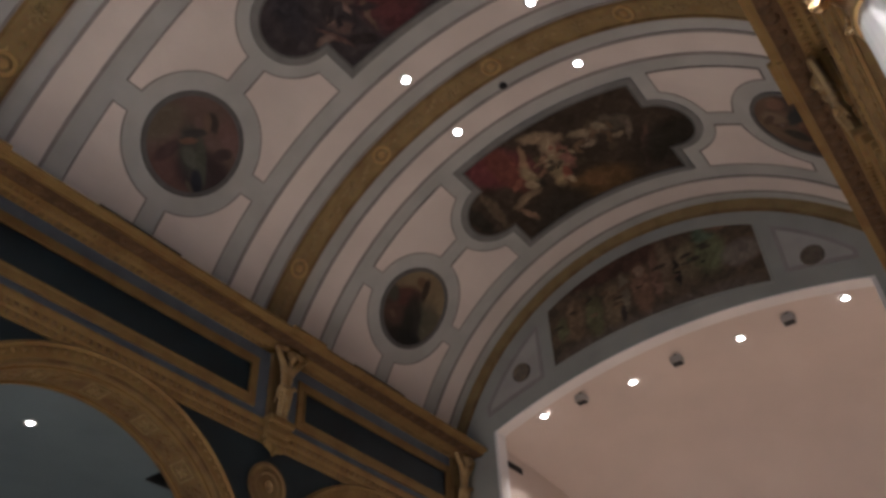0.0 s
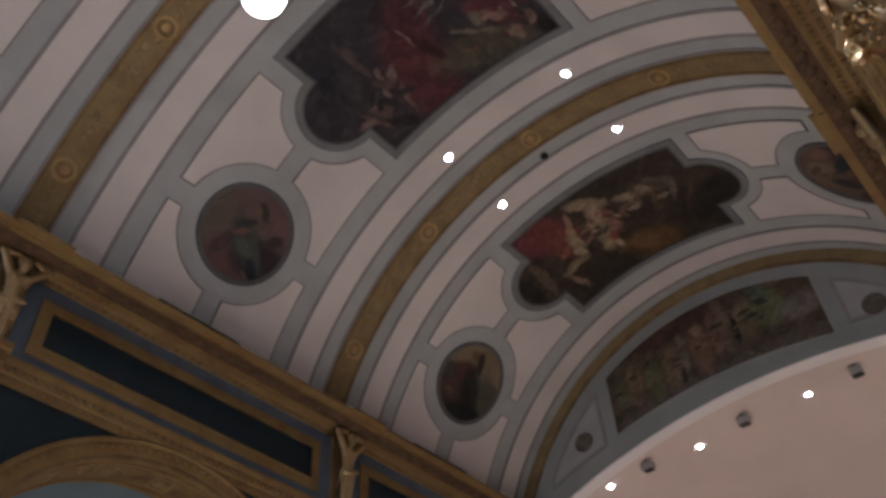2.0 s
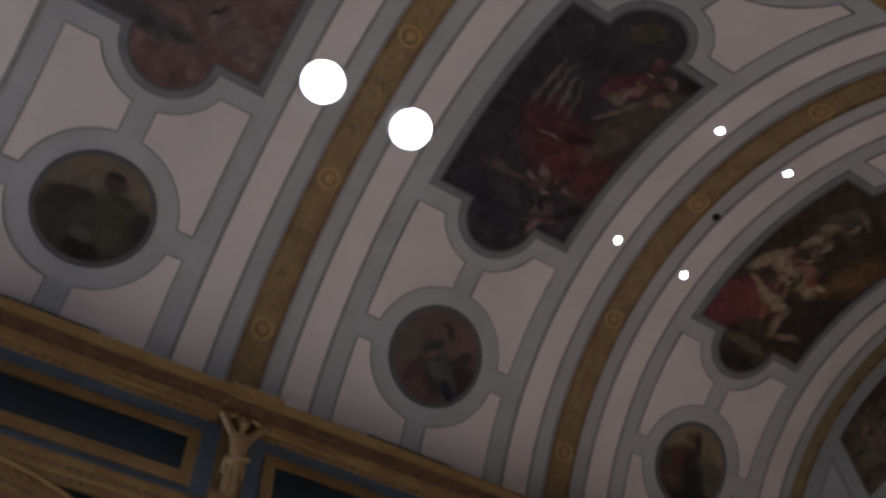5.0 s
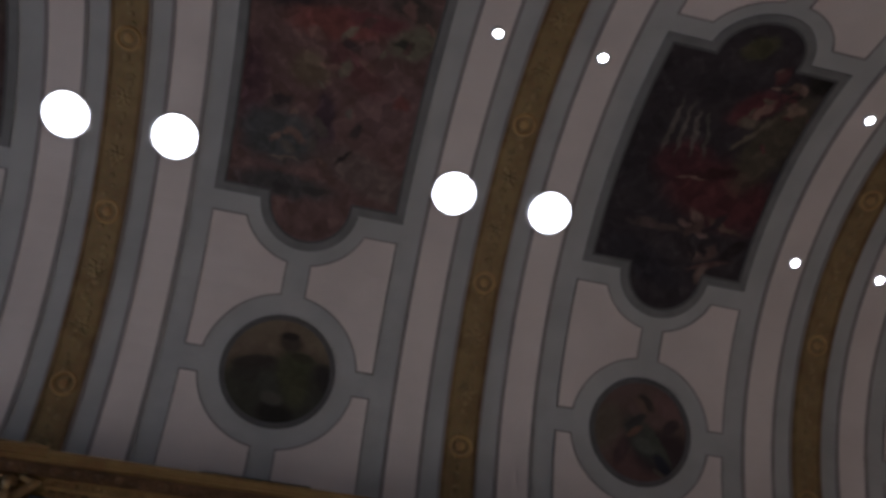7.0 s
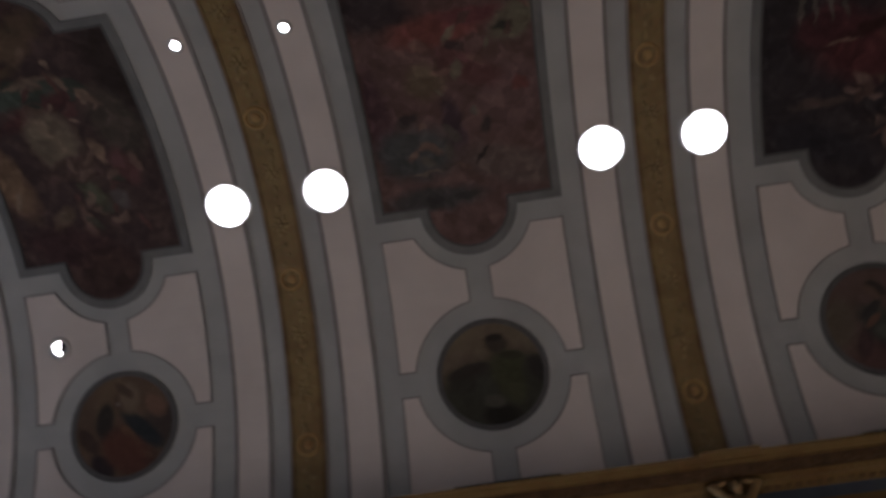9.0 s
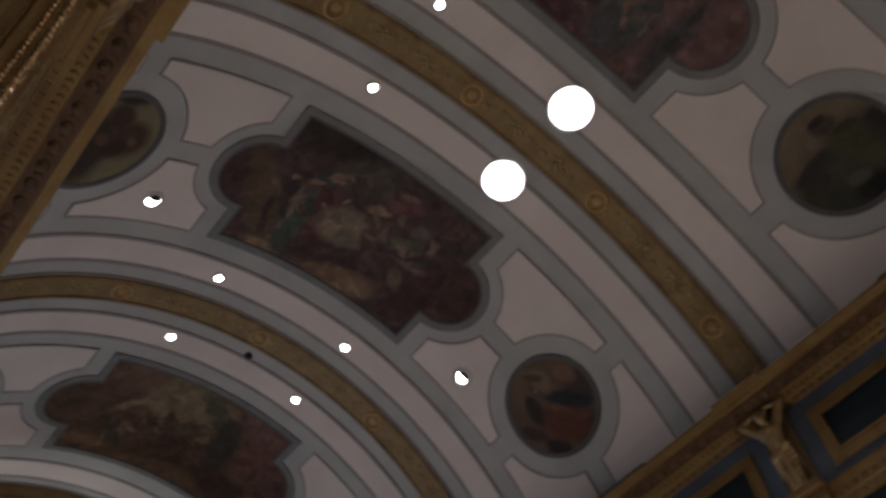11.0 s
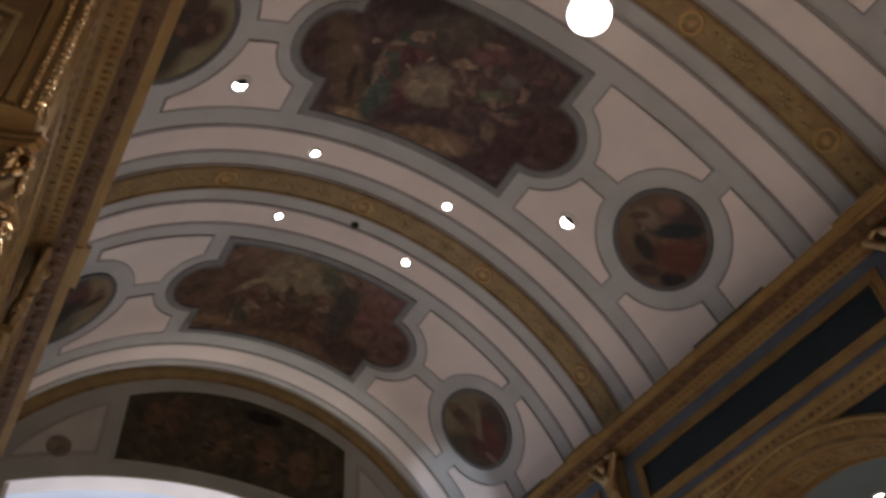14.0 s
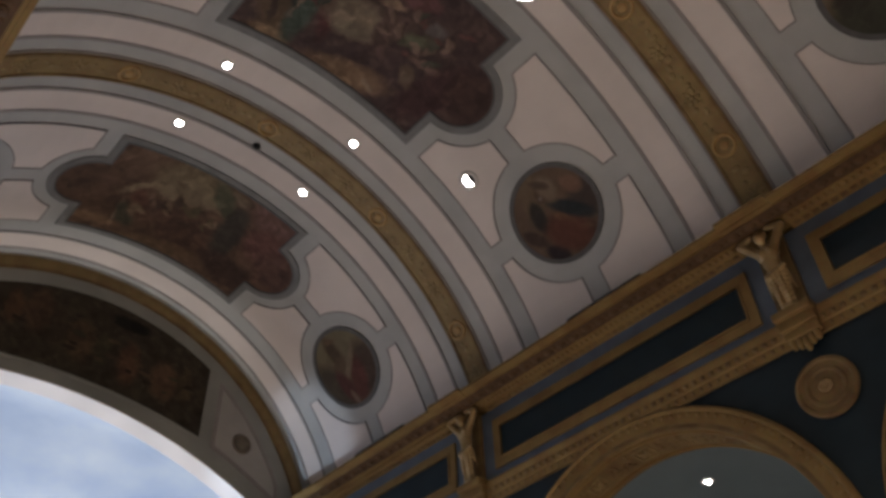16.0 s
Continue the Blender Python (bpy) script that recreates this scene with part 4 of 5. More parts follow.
LUN_B.flecks(0.0, -0.1, 0.8, 0.5, 22, [(0.075, 0.05, 0.034), (0.025, 0.02, 0.015), (0.09, 0.058, 0.038), (0.05, 0.048, 0.03)], 13, 0.5)
build_end(1, "wall_north", ("arched lunette painting of standing forms in ochre, green and red", LUN_A.finish()))
build_end(-1, "wall_south", ("very dark brown arched lunette painting", LUN_B.finish()))

# pale room behind the north opening: a curved ceiling that comes down into a rounded back wall
bm = bmesh.new()
prof = [(YE + 0.19, 0.05), (YE + 1.2, 0.05), (YE + 2.2, -0.03), (YE + 3.1, -0.35), (YE + 3.8, -0.95), (YE + 4.25, -1.8), (YE + 4.45, -3.0), (YE + 4.5, -7.2)]
xs = steps(-3.3, 3.3, 26)
grid = [[bm.verts.new((x, y, max(opening_z(x, 1, dz), -0.02))) for x in xs] for y, dz in prof]
for a, b in zip(grid, grid[1:]):
    for i in range(len(xs) - 1):
        bm.faces.new((a[i], a[i + 1], b[i + 1], b[i])).smooth = True
for sd in (-1, 1):
    box(bm, *sorted((sd * 2.62, sd * 3.5)), YE + 0.19, YE + 4.6, 0, 7.2)
tagged(link("wall_stage_room", bm, STAGE), "pale pinkish plaster ceiling curving down into the back wall", "wall", kind="structure")


def stage_lamp(x, y, dz=0.0):
    z = opening_z(x, 1, 0.05) + dz
    copy_thing(lamp0, Matrix.Translation((x, y, z - 0.002)) @ Matrix.Rotation(math.pi, 4, "X"))
    spot_lamp("stage_beam", look((x, y, z - 0.07), (x * 0.75, y + 2.2, 0)), LAMP_STAGE, 105, (1.0, 0.87, 0.79), 0.9)


def track_spot(x, y):
    """Box-shaped spot on a short stem."""
    z = opening_z(x, 1, 0.05)
    t = thing("track_spot", "small grey box-shaped spotlight under the ceiling", "spotlight", "box spots", at=Matrix.Translation((x, y, z)))
    bm = bmesh.new()
    lathe(bm, [(0.030, -0.040), (0.030, -0.004), (0.012, 0)], 10)
    part("stem", bm, BLACK, t)
    bm = bmesh.new()
    box(bm, -0.075, 0.075, -0.06, 0.06, -0.135, -0.035)
    bmesh.ops.bevel(bm, geom=bm.edges[:], offset=0.008, segments=2, affect="EDGES")
    part("housing", bm, DIM, t)
    bm = bmesh.new()
    box(bm, -0.062, 0.062, -0.05, 0.05, -0.142, -0.137)
    part("front_glass", bm, BLACK, t)


for x, y in ((-1.91, 9.25), (-0.75, 9.63), (0.74, 9.63), (2.06, 9.29)):
    stage_lamp(x, y)
for x, y in ((-1.35, 9.28), (-0.06, 9.48), (1.39, 9.37)):
    track_spot(x, y)

t = thing("wall_grille", "small dark air grille on the side wall", "air grille", at=pose(-2.62, 9.53, 6.45))
for k in range(3):
    bm = bmesh.new()
    box(bm, -0.002, 0.012, -0.22, 0.22, -0.045 + 0.032 * k, -0.045 + 0.032 * k + 0.022)
    part("slat", bm, BLACK, t)

# sky scene behind the south opening: its brightness is emission, dimmer towards the top
m = bpy.data.materials.new("glowing_sky_scene")
m.use_nodes = True
n, l = m.node_tree.nodes, m.node_tree.links
b = n["Principled BSDF"]
geo = n.new("ShaderNodeNewGeometry")
no = n.new("ShaderNodeTexNoise")
no.inputs["Scale"].default_value, no.inputs["Detail"].default_value = 0.55, 7
mp = n.new("ShaderNodeMapping")
mp.inputs["Scale"].default_value = (1, 1, 2.2)
l.new(geo.outputs["Position"], mp.inputs["Vector"])
l.new(mp.outputs["Vector"], no.inputs["Vector"])
rp = n.new("ShaderNodeValToRGB")
rp.color_ramp.elements[0].position, rp.color_ramp.elements[0].color = 0.34, (0.36, 0.47, 0.68, 1)
rp.color_ramp.elements[1].position, rp.color_ramp.elements[1].color = 0.74, (0.70, 0.79, 0.92, 1)
l.new(no.outputs["Fac"], rp.inputs["Fac"])
sep = n.new("ShaderNodeSeparateXYZ")
l.new(geo.outputs["Position"], sep.inputs[0])
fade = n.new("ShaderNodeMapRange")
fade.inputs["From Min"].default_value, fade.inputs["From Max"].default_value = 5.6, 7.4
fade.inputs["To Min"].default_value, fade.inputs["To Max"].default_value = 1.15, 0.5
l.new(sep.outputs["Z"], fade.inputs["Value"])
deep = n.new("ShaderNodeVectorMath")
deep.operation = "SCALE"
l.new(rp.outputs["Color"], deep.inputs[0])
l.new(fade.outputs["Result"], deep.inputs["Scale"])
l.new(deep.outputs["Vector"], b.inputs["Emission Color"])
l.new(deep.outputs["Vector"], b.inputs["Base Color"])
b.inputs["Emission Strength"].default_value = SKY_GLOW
bm = bmesh.new()
prof = [(YE + 0.5, 0.35), (YE + 1.4, 0.40), (YE + 2.4, 0.25), (YE + 3.2, -0.15), (YE + 3.8, -0.95), (YE + 4.1, -2.2), (YE + 4.2, -7.2)]
grid = [[bm.verts.new((x, -y, max(PR_Z + dz - 0.02 * x * x, -0.02))) for x in xs] for y, dz in prof]
for a, c in zip(grid, grid[1:]):
    for i in range(len(xs) - 1):
        bm.faces.new((a[i], a[i + 1], c[i + 1], c[i])).smooth = True
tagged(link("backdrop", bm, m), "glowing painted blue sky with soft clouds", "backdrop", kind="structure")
bm = bmesh.new()
for sd in (-1, 1):
    box(bm, *sorted((sd * 3.28, sd * 3.5)), -YE - 4.6, -YE - 0.3, 0, 7.3)
tagged(link("wall_sky_room", bm, WHITE), "white side wall of the sky scene", "wall", kind="structure")

# unseen lamps added behind the opening, to brighten what shows round the sky scene
for x in (-1.4, 0.0, 1.4):
    spot_lamp("sky_room_fill", look((x, -YE - 1.0, 6.3), (x, -YE - 2.0, 0)), LAMP_SKY_FILL, 110, (0.86, 0.93, 1.0), 0.8, 0.1)
# added row that whitens the reveal from below
for x in (-2.0, -1.2, -0.4, 0.4, 1.2, 2.0):
    spot_lamp("reveal_fill", look((x, -YE - 0.33, 0.3), (x, -YE - 0.20, 7.05)), LAMP_SKY_FILL * 1.0, 20, (0.97, 0.98, 1.0), 0.8, 0.05)
# added narrow beam for a bluish patch low on the vault's west side
spot_lamp("sky_room_fill", look((1.6, -YE - 0.75, 1.2), (-2.75, -YE + 0.45, 7.15)), LAMP_SKY_FILL * 3.0, 15, (0.62, 0.78, 1.0), 0.7, 0.06)


# ---- arcade walls ----
def arch_points(r, n=32):
    return [(r * math.cos(math.pi * i / n), ARC_Z + r * math.sin(math.pi * i / n)) for i in range(n + 1)]


def build_wall(sd, name):
    """Arcade wall with five round arches; sd: -1 west, 1 east."""
    bm = bmesh.new()
    edges = [YE, 5.45, 1.82, -1.82, -5.44, -YE]
    for yb, hi, lo in zip(ARCHES, edges, edges[1:]):
        pts = [(lo, ARC_Z), (lo, 6.45), (hi, 6.45), (hi, ARC_Z)] + [(yb + y, z) for y, z in arch_points(ARC_R)]
        f = bm.faces.new([bm.verts.new((sd * XW, y, z)) for y, z in pts])
        g = bmesh.ops.extrude_face_region(bm, geom=[f])["geom"]
        for v in g:
            if isinstance(v, bmesh.types.BMVert):
                v.co.x = sd * (XW + WT)
    bmesh.ops.remove_doubles(bm, verts=bm.verts, dist=1e-4)
    bmesh.ops.triangulate(bm, faces=[f for f in bm.faces if len(f.verts) > 4])
    return tagged(link(name, bm, NAVY), "dark navy arcade wall with round arches", "wall", kind="structure")


def flower(bm, m, r, h):
    """A four-petalled relief in a square frame, with its face towards local +z."""
    for a in range(4):
        q = m @ Matrix.Rotation(a * math.pi / 2 + math.pi / 4, 4, "Z")
        blob(bm, (r * 0.5, 0, h * 0.4), (r * 0.46, r * 0.2, h), 8, 5, q)
    for a in range(4):
        q = m @ Matrix.Rotation(a * math.pi / 2, 4, "Z")
        blob(bm, (r * 0.5, 0, h * 0.3), (r * 0.38, r * 0.13, h * 0.8), 8, 5, q)
    blob(bm, (0, 0, h * 0.8), (r * 0.18, r * 0.18, h * 0.9), 8, 5, m)


def soffit_frame(sd, yb, ang, x, r):
    """On the underside of an arch: z towards the arch's centre, x across the wall, y along the curve."""
    z = Vector((0, -math.cos(ang), -math.sin(ang)))
    y = Vector((0, -math.sin(ang), math.cos(ang)))
    m = Matrix((y.cross(z), y, z)).transposed().to_4x4()
    m.translation = (sd * x, yb + r * math.cos(ang), ARC_Z + r * math.sin(ang))
    return m


def ring_sweep(bm, sd, yb, sections, n=40, mi=0, a0=0.0, a1=math.pi):
    """Sweep a section of (x from the hall's axis, radius) round an arch."""
    rings = []
    for i in range(n + 1):
        a = a0 + (a1 - a0) * i / n
        rings.append([(sd * x, yb + r * math.cos(a), ARC_Z + r * math.sin(a)) for x, r in sections])
    prism(bm, None, rings, True, mi)


def build_arch(sd, yb, near):
    t = thing("arcade_arch", "gilded round arch with rosettes on its underside", "arch", "arcade arches")
    x0, r0, r1 = XW - (0.057 if near else 0.0), ARC_R, ARC_R + ARC_T - 0.01
    back = XW + 0.01
    bm = bmesh.new()
    ring_sweep(bm, sd, yb, [(back, r0 + 0.01), (x0 - 0.03, r0 + 0.01), (x0 - 0.035, r0 + 0.05), (x0 - 0.03, r0 + 0.11), (x0 - 0.055, r0 + 0.125), (x0 - 0.056, r1 - 0.045), (x0 - 0.035, r1 - 0.022), (x0 - 0.01, r1 - 0.012), (back, r1 - 0.012)])
    part("archivolt", bm, GOLD, t, smooth=False)
    bm = bmesh.new()
    ring_sweep(bm, sd, yb, [(x0 - 0.025, r0 + 0.012), (x0 - 0.025, r0 - 0.03), (XW + WT + 0.02, r0 - 0.03), (XW + WT + 0.02, r0 + 0.012)])
    soffit = part("soffit", bm, GOLD_DULL, t)
    bm = bmesh.new()
    for xa in (x0 + 0.05, x0 + WT - 0.05):
        ring_sweep(bm, sd, yb, [(xa - 0.02, r0 - 0.02), (xa - 0.012, r0 - 0.05), (xa + 0.012, r0 - 0.05), (xa + 0.02, r0 - 0.02)])
    part("soffit_moulding", bm, GOLD, t)
    # bead and rope rows on the inner edge, with fine fillets beside them
    # the near arch's spotlit look is put into brighter gilding on beads and fillets
    shine = GOLD_BRIGHT if near else GOLD
    rows = [("bead_moulding", x0 + 0.012, 210 if near else 84, 0.0)]
    if near:
        rows.append(("rope_moulding", x0 - 0.026, 190, 0.7))
        for xa in (x0 + 0.040, x0 + 0.058, x0 + 0.078):
            bm = bmesh.new()
            ring_sweep(bm, sd, yb, [(xa - 0.006, r0 - 0.026), (xa - 0.004, r0 - 0.043), (xa + 0.004, r0 - 0.043), (xa + 0.006, r0 - 0.026)])
            part("fillet", bm, GOLD_BRIGHT, t)
    for nm, xa, nb, slant in rows:
        bm = bmesh.new()
        for i in range(nb):
            a = math.pi * (i + 0.5) / nb
            m = soffit_frame(sd, yb, a, xa, r0 - 0.028) @ Matrix.Rotation(slant, 4, "Z")
            ry = math.pi * r0 / nb * (0.62 if not slant else 0.9)
            rx = 0.016 if near else 0.010
            blob(bm, (0, 0, 0), (rx, ry, rx), 6, 4, m)
        tagged(part(nm, bm, shine, t, "fine row of gilded beads"), kind="stuff")
    # carved leaves on the face
    bm = bmesh.new()
    nl = 60
    for i in range(nl):
        a = math.pi * (i + 0.5) / nl
        c = Vector((sd * (x0 - 0.036), yb + (r0 + 0.085) * math.cos(a), ARC_Z + (r0 + 0.085) * math.sin(a)))
        q = Matrix.Translation(c) @ Matrix.Rotation(a, 4, "X")
        blob(bm, (0, 0, 0), (0.007, 0.030, 0.022), 6, 4, q)
    tagged(part("leaf_relief", bm, GOLD, t), kind="stuff")
    k = 9
    for i in range(k):
        a = math.pi * (i + 0.5) / k
        bm = bmesh.new()
        m = soffit_frame(sd, yb, a, x0 + WT / 2, r0 - 0.03)
        h = 0.10
        for u0, u1, v0, v1 in ((-h, h, -h, -h + 0.018), (-h, h, h - 0.018, h), (-h, -h + 0.018, -h + 0.018, h - 0.018), (h - 0.018, h, -h + 0.018, h - 0.018)):
            vs = box(bm, u0, u1, v0, v1, -0.004, 0.012)
            bmesh.ops.transform(bm, matrix=m, verts=vs)
        flower(bm, m, 0.082, 0.016)
        part("rosette", bm, GILT_PALE, soffit)
    for i in range(1, k):
        a = math.pi * i / k
        bm = bmesh.new()
        for c in range(26):
            u, v = rng.uniform(-0.10, 0.10), rng.uniform(-0.13, 0.13)
            m = soffit_frame(sd, yb, a + v / r0, x0 + WT / 2 + u, r0 - 0.032)
            blob(bm, (0, 0, 0), (rng.uniform(0.012, 0.032), rng.uniform(0.012, 0.036), 0.011), 6, 4, m @ Matrix.Rotation(rng.uniform(0, 3), 4, "Z"))
        tagged(part("leaf_panel", bm, GOLD_DULL, soffit), kind="stuff")


def figure_mesh(sd):
    """Gilded bearer under the cornice: plain statue with raised arms on a draped pillar, facing the hall."""
    bm = bmesh.new()
    f = -sd
    def limb(p, q, r0, r1, n=7):
        for i in range(n + 1):
            u = i / n
            c = [a + (b - a) * u for a, b in zip(p, q)]
            r = r0 + (r1 - r0) * u
            blob(bm, (f * c[0], c[1], c[2]), (r, r, r), 10, 7)
    trunk = [((0.150, 0, 0.690), (0.052, 0.047, 0.062)), ((0.132, 0, 0.722), (0.058, 0.060, 0.042)), ((0.115, 0, 0.625), (0.034, 0.032, 0.05)), ((0.098, 0, 0.545), (0.060, 0.102, 0.078)),
             ((0.090, 0, 0.465), (0.052, 0.080, 0.08)), ((0.086, 0, 0.395), (0.048, 0.066, 0.07)), ((0.082, 0, 0.315), (0.060, 0.088, 0.07)), ((0.06, 0, 0.17), (0.042, 0.050, 0.17)), ((0.055, 0, 0.01), (0.055, 0.085, 0.03))]
    for c, r in trunk:
        blob(bm, (f * c[0], c[1], c[2]), r, 12, 8)
    for s in (-1, 1):
        # arms raised in a wide angle, forearms folded back behind the head
        limb((0.105, s * 0.075, 0.585), (0.125, s * 0.190, 0.735), 0.042, 0.034)
        limb((0.125, s * 0.190, 0.735), (0.135, s * 0.080, 0.765), 0.033, 0.027)
        limb((0.142, s * 0.036, 0.560), (0.142, s * 0.040, 0.545), 0.030, 0.026, 2)
        # cloth knotted at the hip, falling to the feet
        limb((0.105, s * 0.070, 0.345), (0.060, s * 0.055, 0.03), 0.024, 0.020)
        limb((0.09, s * 0.085, 0.33), (0.05, s * 0.105, 0.16), 0.020, 0.010)
        limb((0.125, s * 0.030, 0.30), (0.085, s * 0.035, 0.02), 0.018, 0.022)
    for i in range(5):
        limb((0.128, -0.07 + 0.035 * i, 0.335 + 0.012 * (i - 2)), (0.135, -0.035 + 0.035 * i, 0.325 + 0.012 * (i - 2)), 0.018, 0.016, 2)
    limb((0.135, 0.0, 0.32), (0.095, 0.012, 0.10), 0.016, 0.012)
    me = bpy.data.meshes.new("rough")
    bm.to_mesh(me)
    bm.free()
    ob = bpy.data.objects.new("rough", me)
    scene.collection.objects.link(ob)
    mod = ob.modifiers.new("remesh", "REMESH")
    mod.mode, mod.voxel_size = "VOXEL", 0.007
    deps = bpy.context.evaluated_depsgraph_get()
    bm = bmesh.new()
    bm.from_mesh(ob.evaluated_get(deps).to_mesh())
    bmesh.ops.smooth_vert(bm, verts=bm.verts, factor=0.5, use_axis_x=True, use_axis_y=True, use_axis_z=True)
    bpy.data.objects.remove(ob)
    bpy.data.meshes.remove(me)
    return bm


FIG = {sd: None for sd in (-1, 1)}


def build_bracket(sd, y):
    t = thing("pilaster_bracket", "gilded pilaster block with a leafy pendant", "bracket", "entablature brackets")
    bm = bmesh.new()
    f = -sd
    xa = lambda d: sd * XW + f * d
    box(bm, *sorted((xa(-0.02), xa(0.055))), y - 0.13, y + 0.13, 5.57, 6.33)
    part("back_plate", bm, GOLD_DULL, t)
    bm = bmesh.new()
    for z0, z1, d, w in ((5.335, 5.41, 0.085, 0.15), (5.41, 5.50, 0.115, 0.155), (5.50, 5.575, 0.16, 0.165)):
        box(bm, *sorted((xa(-0.02), xa(d))), y - w, y + w, z0, z1)
    bmesh.ops.bevel(bm, geom=bm.edges[:], offset=0.008, segments=1, affect="EDGES")
    part("block", bm, GOLD, t)
    bm = bmesh.new()
    for i in range(5):
        blob(bm, (xa(0.05), y - 0.10 + 0.05 * i, 5.31 - 0.03 * (2 - abs(i - 2)) / 2), (0.036, 0.030, 0.06), 8, 6)
    blob(bm, (xa(0.04), y, 5.25), (0.028, 0.03, 0.045), 8, 6)
    part("leaf_pendant", bm, GOLD, t)
    if FIG[sd] is None:
        ob = link("bearer_statue", figure_mesh(sd), GILT_STATUE)
        for p in ob.data.polygons:
            p.use_smooth = True
        FIG[sd] = ob.data
    else:
        ob = new("bearer_statue", FIG[sd])
    ob.location = (xa(0.055), y, 5.575)
    tagged(ob, "gilded bearer statue with raised arms under the cornice", "statue", "bearer statues")


def run_profile(bm, sd, prof, ya, yb, mi=0):
    """Extrude a wall section (distance from the wall, z) along y."""
    prism(bm, None, [[(sd * XW - sd * d, y, z) for d, z in prof] for y in (ya, yb)], True, mi)


CORNICE = [(-0.02, 6.335), (0.03, 6.335), (0.04, 6.346), (0.085, 6.350), (0.10, 6.358), (0.19, 6.362), (0.195, 6.374), (0.345, 6.380), (0.35, 6.396), (0.375, 6.398), (0.38, 6.406), (0.42, 6.409), (0.42, 6.442), (-0.02, 6.46)]
ARCHITRAVE = [(-0.02, 5.31), (0.028, 5.31), (0.032, 5.385), (0.044, 5.395), (0.048, 5.465), (0.056, 5.485), (0.064, 5.51), (0.064, 5.53), (-0.02, 5.535)]


def build_entablature(sd):
    side = "west" if sd < 0 else "east"
    stops = sorted([-YE] + PIERS[sd] + [YE])
    t = thing("cornice", "gilded cornice with dentils and red-brown carved underside", "cornice", "cornices")
    bm = bmesh.new()
    run_profile(bm, sd, CORNICE, -YE, YE)
    for y in PIERS[sd]:
        run_profile(bm, sd, [(a if a < 0.28 else a + 0.04, z + (0.004 if a > 0.28 else 0)) for a, z in CORNICE], y - 0.24, y + 0.24)
    part("cornice_body", bm, GOLD, t)
    # added white slope, hidden by the cornice edge, that reflects light up the vault
    bm = bmesh.new()
    run_profile(bm, sd, [(0.36, 6.446), (-0.08, 6.80), (-0.25, 6.80), (-0.25, 6.47), (-0.02, 6.464)], -YE, YE)
    part("bounce_slope", bm, WHITE, t, "unseen white slope added to bounce light onto the vault foot")
    bm = bmesh.new()
    y = -YE + 0.05
    while y < YE - 0.05:
        if min(abs(y - r) for r in PIERS[sd]) > 0.2:
            box(bm, *sorted((sd * (XW - 0.035), sd * (XW - 0.075))), y, y + 0.056, 6.333, 6.349)
        y += 0.085
    tagged(part("dentil_row", bm, GOLD_DULL, t, "row of small dentils"), kind="stuff")
    bm = bmesh.new()
    y = -YE + 0.07
    while y < YE - 0.05:
        # carved leaves on the red underside
        x = XW - 0.27
        blob(bm, (sd * x, y, 6.368), (0.048, 0.055, 0.016), 8, 5)
        blob(bm, (sd * (x + 0.012), y, 6.355), (0.024, 0.018, 0.010), 6, 4)
        for s in (-1, 1):
            blob(bm, (sd * (x - 0.01), y + s * 0.075, 6.368), (0.04, 0.014, 0.010), 6, 4)
        y += 0.165
    tagged(part("leaf_row", bm, RED, t, "red-brown carved leaf row"), kind="stuff")
    bm = bmesh.new()
    box(bm, *sorted((sd * (XW - 0.197), sd * (XW - 0.343))), -YE, YE, 6.366, 6.3735)
    part("soffit_strip", bm, RED, t)
    bm = bmesh.new()
    y = -YE + 0.04
    while y < YE - 0.03:
        blob(bm, (sd * (XW - 0.148), y, 6.356), (0.030, 0.022, 0.013), 6, 4)
        y += 0.062
    tagged(part("egg_row", bm, GOLD, t), kind="stuff")

    t = thing("architrave", "gilded architrave moulding with carved leaf band", "moulding", "architraves")
    bm = bmesh.new()
    run_profile(bm, sd, ARCHITRAVE, -YE, YE)
    part("moulding", bm, GOLD, t)
    bm = bmesh.new()
    y = -YE + 0.05
    while y < YE - 0.03:
        blob(bm, (sd * (XW - 0.046), y, 5.43), (0.013, 0.030, 0.026), 6, 4)
        blob(bm, (sd * (XW - 0.030), y + 0.04, 5.35), (0.010, 0.018, 0.022), 6, 4)
        y += 0.085
    tagged(part("leaf_row", bm, GOLD_DULL, t), kind="stuff")

    bm = bmesh.new()
    run_profile(bm, sd, [(-0.02, 5.536), (0.012, 5.536), (0.012, 6.334), (-0.02, 6.334)], -YE, YE)
    tagged(link("trim_frieze_" + side, bm, SLATE), "slate-blue painted frieze band", "frieze", kind="structure")
    for a, b in zip(stops, stops[1:]):
        ya, yb = a + (0.29 if a > -YE else 0.32), b - (0.29 if b < YE else 0.32)
        t = thing("frieze_panel", "blue-black frieze panel in a gilded frame", "wall panel", "frieze panels")
        z0, z1, w = 5.635, 6.19, 0.105
        bm = bmesh.new()
        box(bm, *sorted((sd * (XW - 0.008), sd * (XW - 0.018))), ya + w, yb - w, z0 + w, z1 - w)
        part("field", bm, BLACKBLUE, t)
        bm = bmesh.new()
        for (p, q, r, s) in ((ya, yb, z0, z0 + w), (ya, yb, z1 - w, z1), (ya, ya + w, z0 + w, z1 - w), (yb - w, yb, z0 + w, z1 - w)):
            box(bm, *sorted((sd * (XW - 0.008), sd * (XW - 0.035))), p, q, r, s)
        # inner fillet
        i0 = 0.02
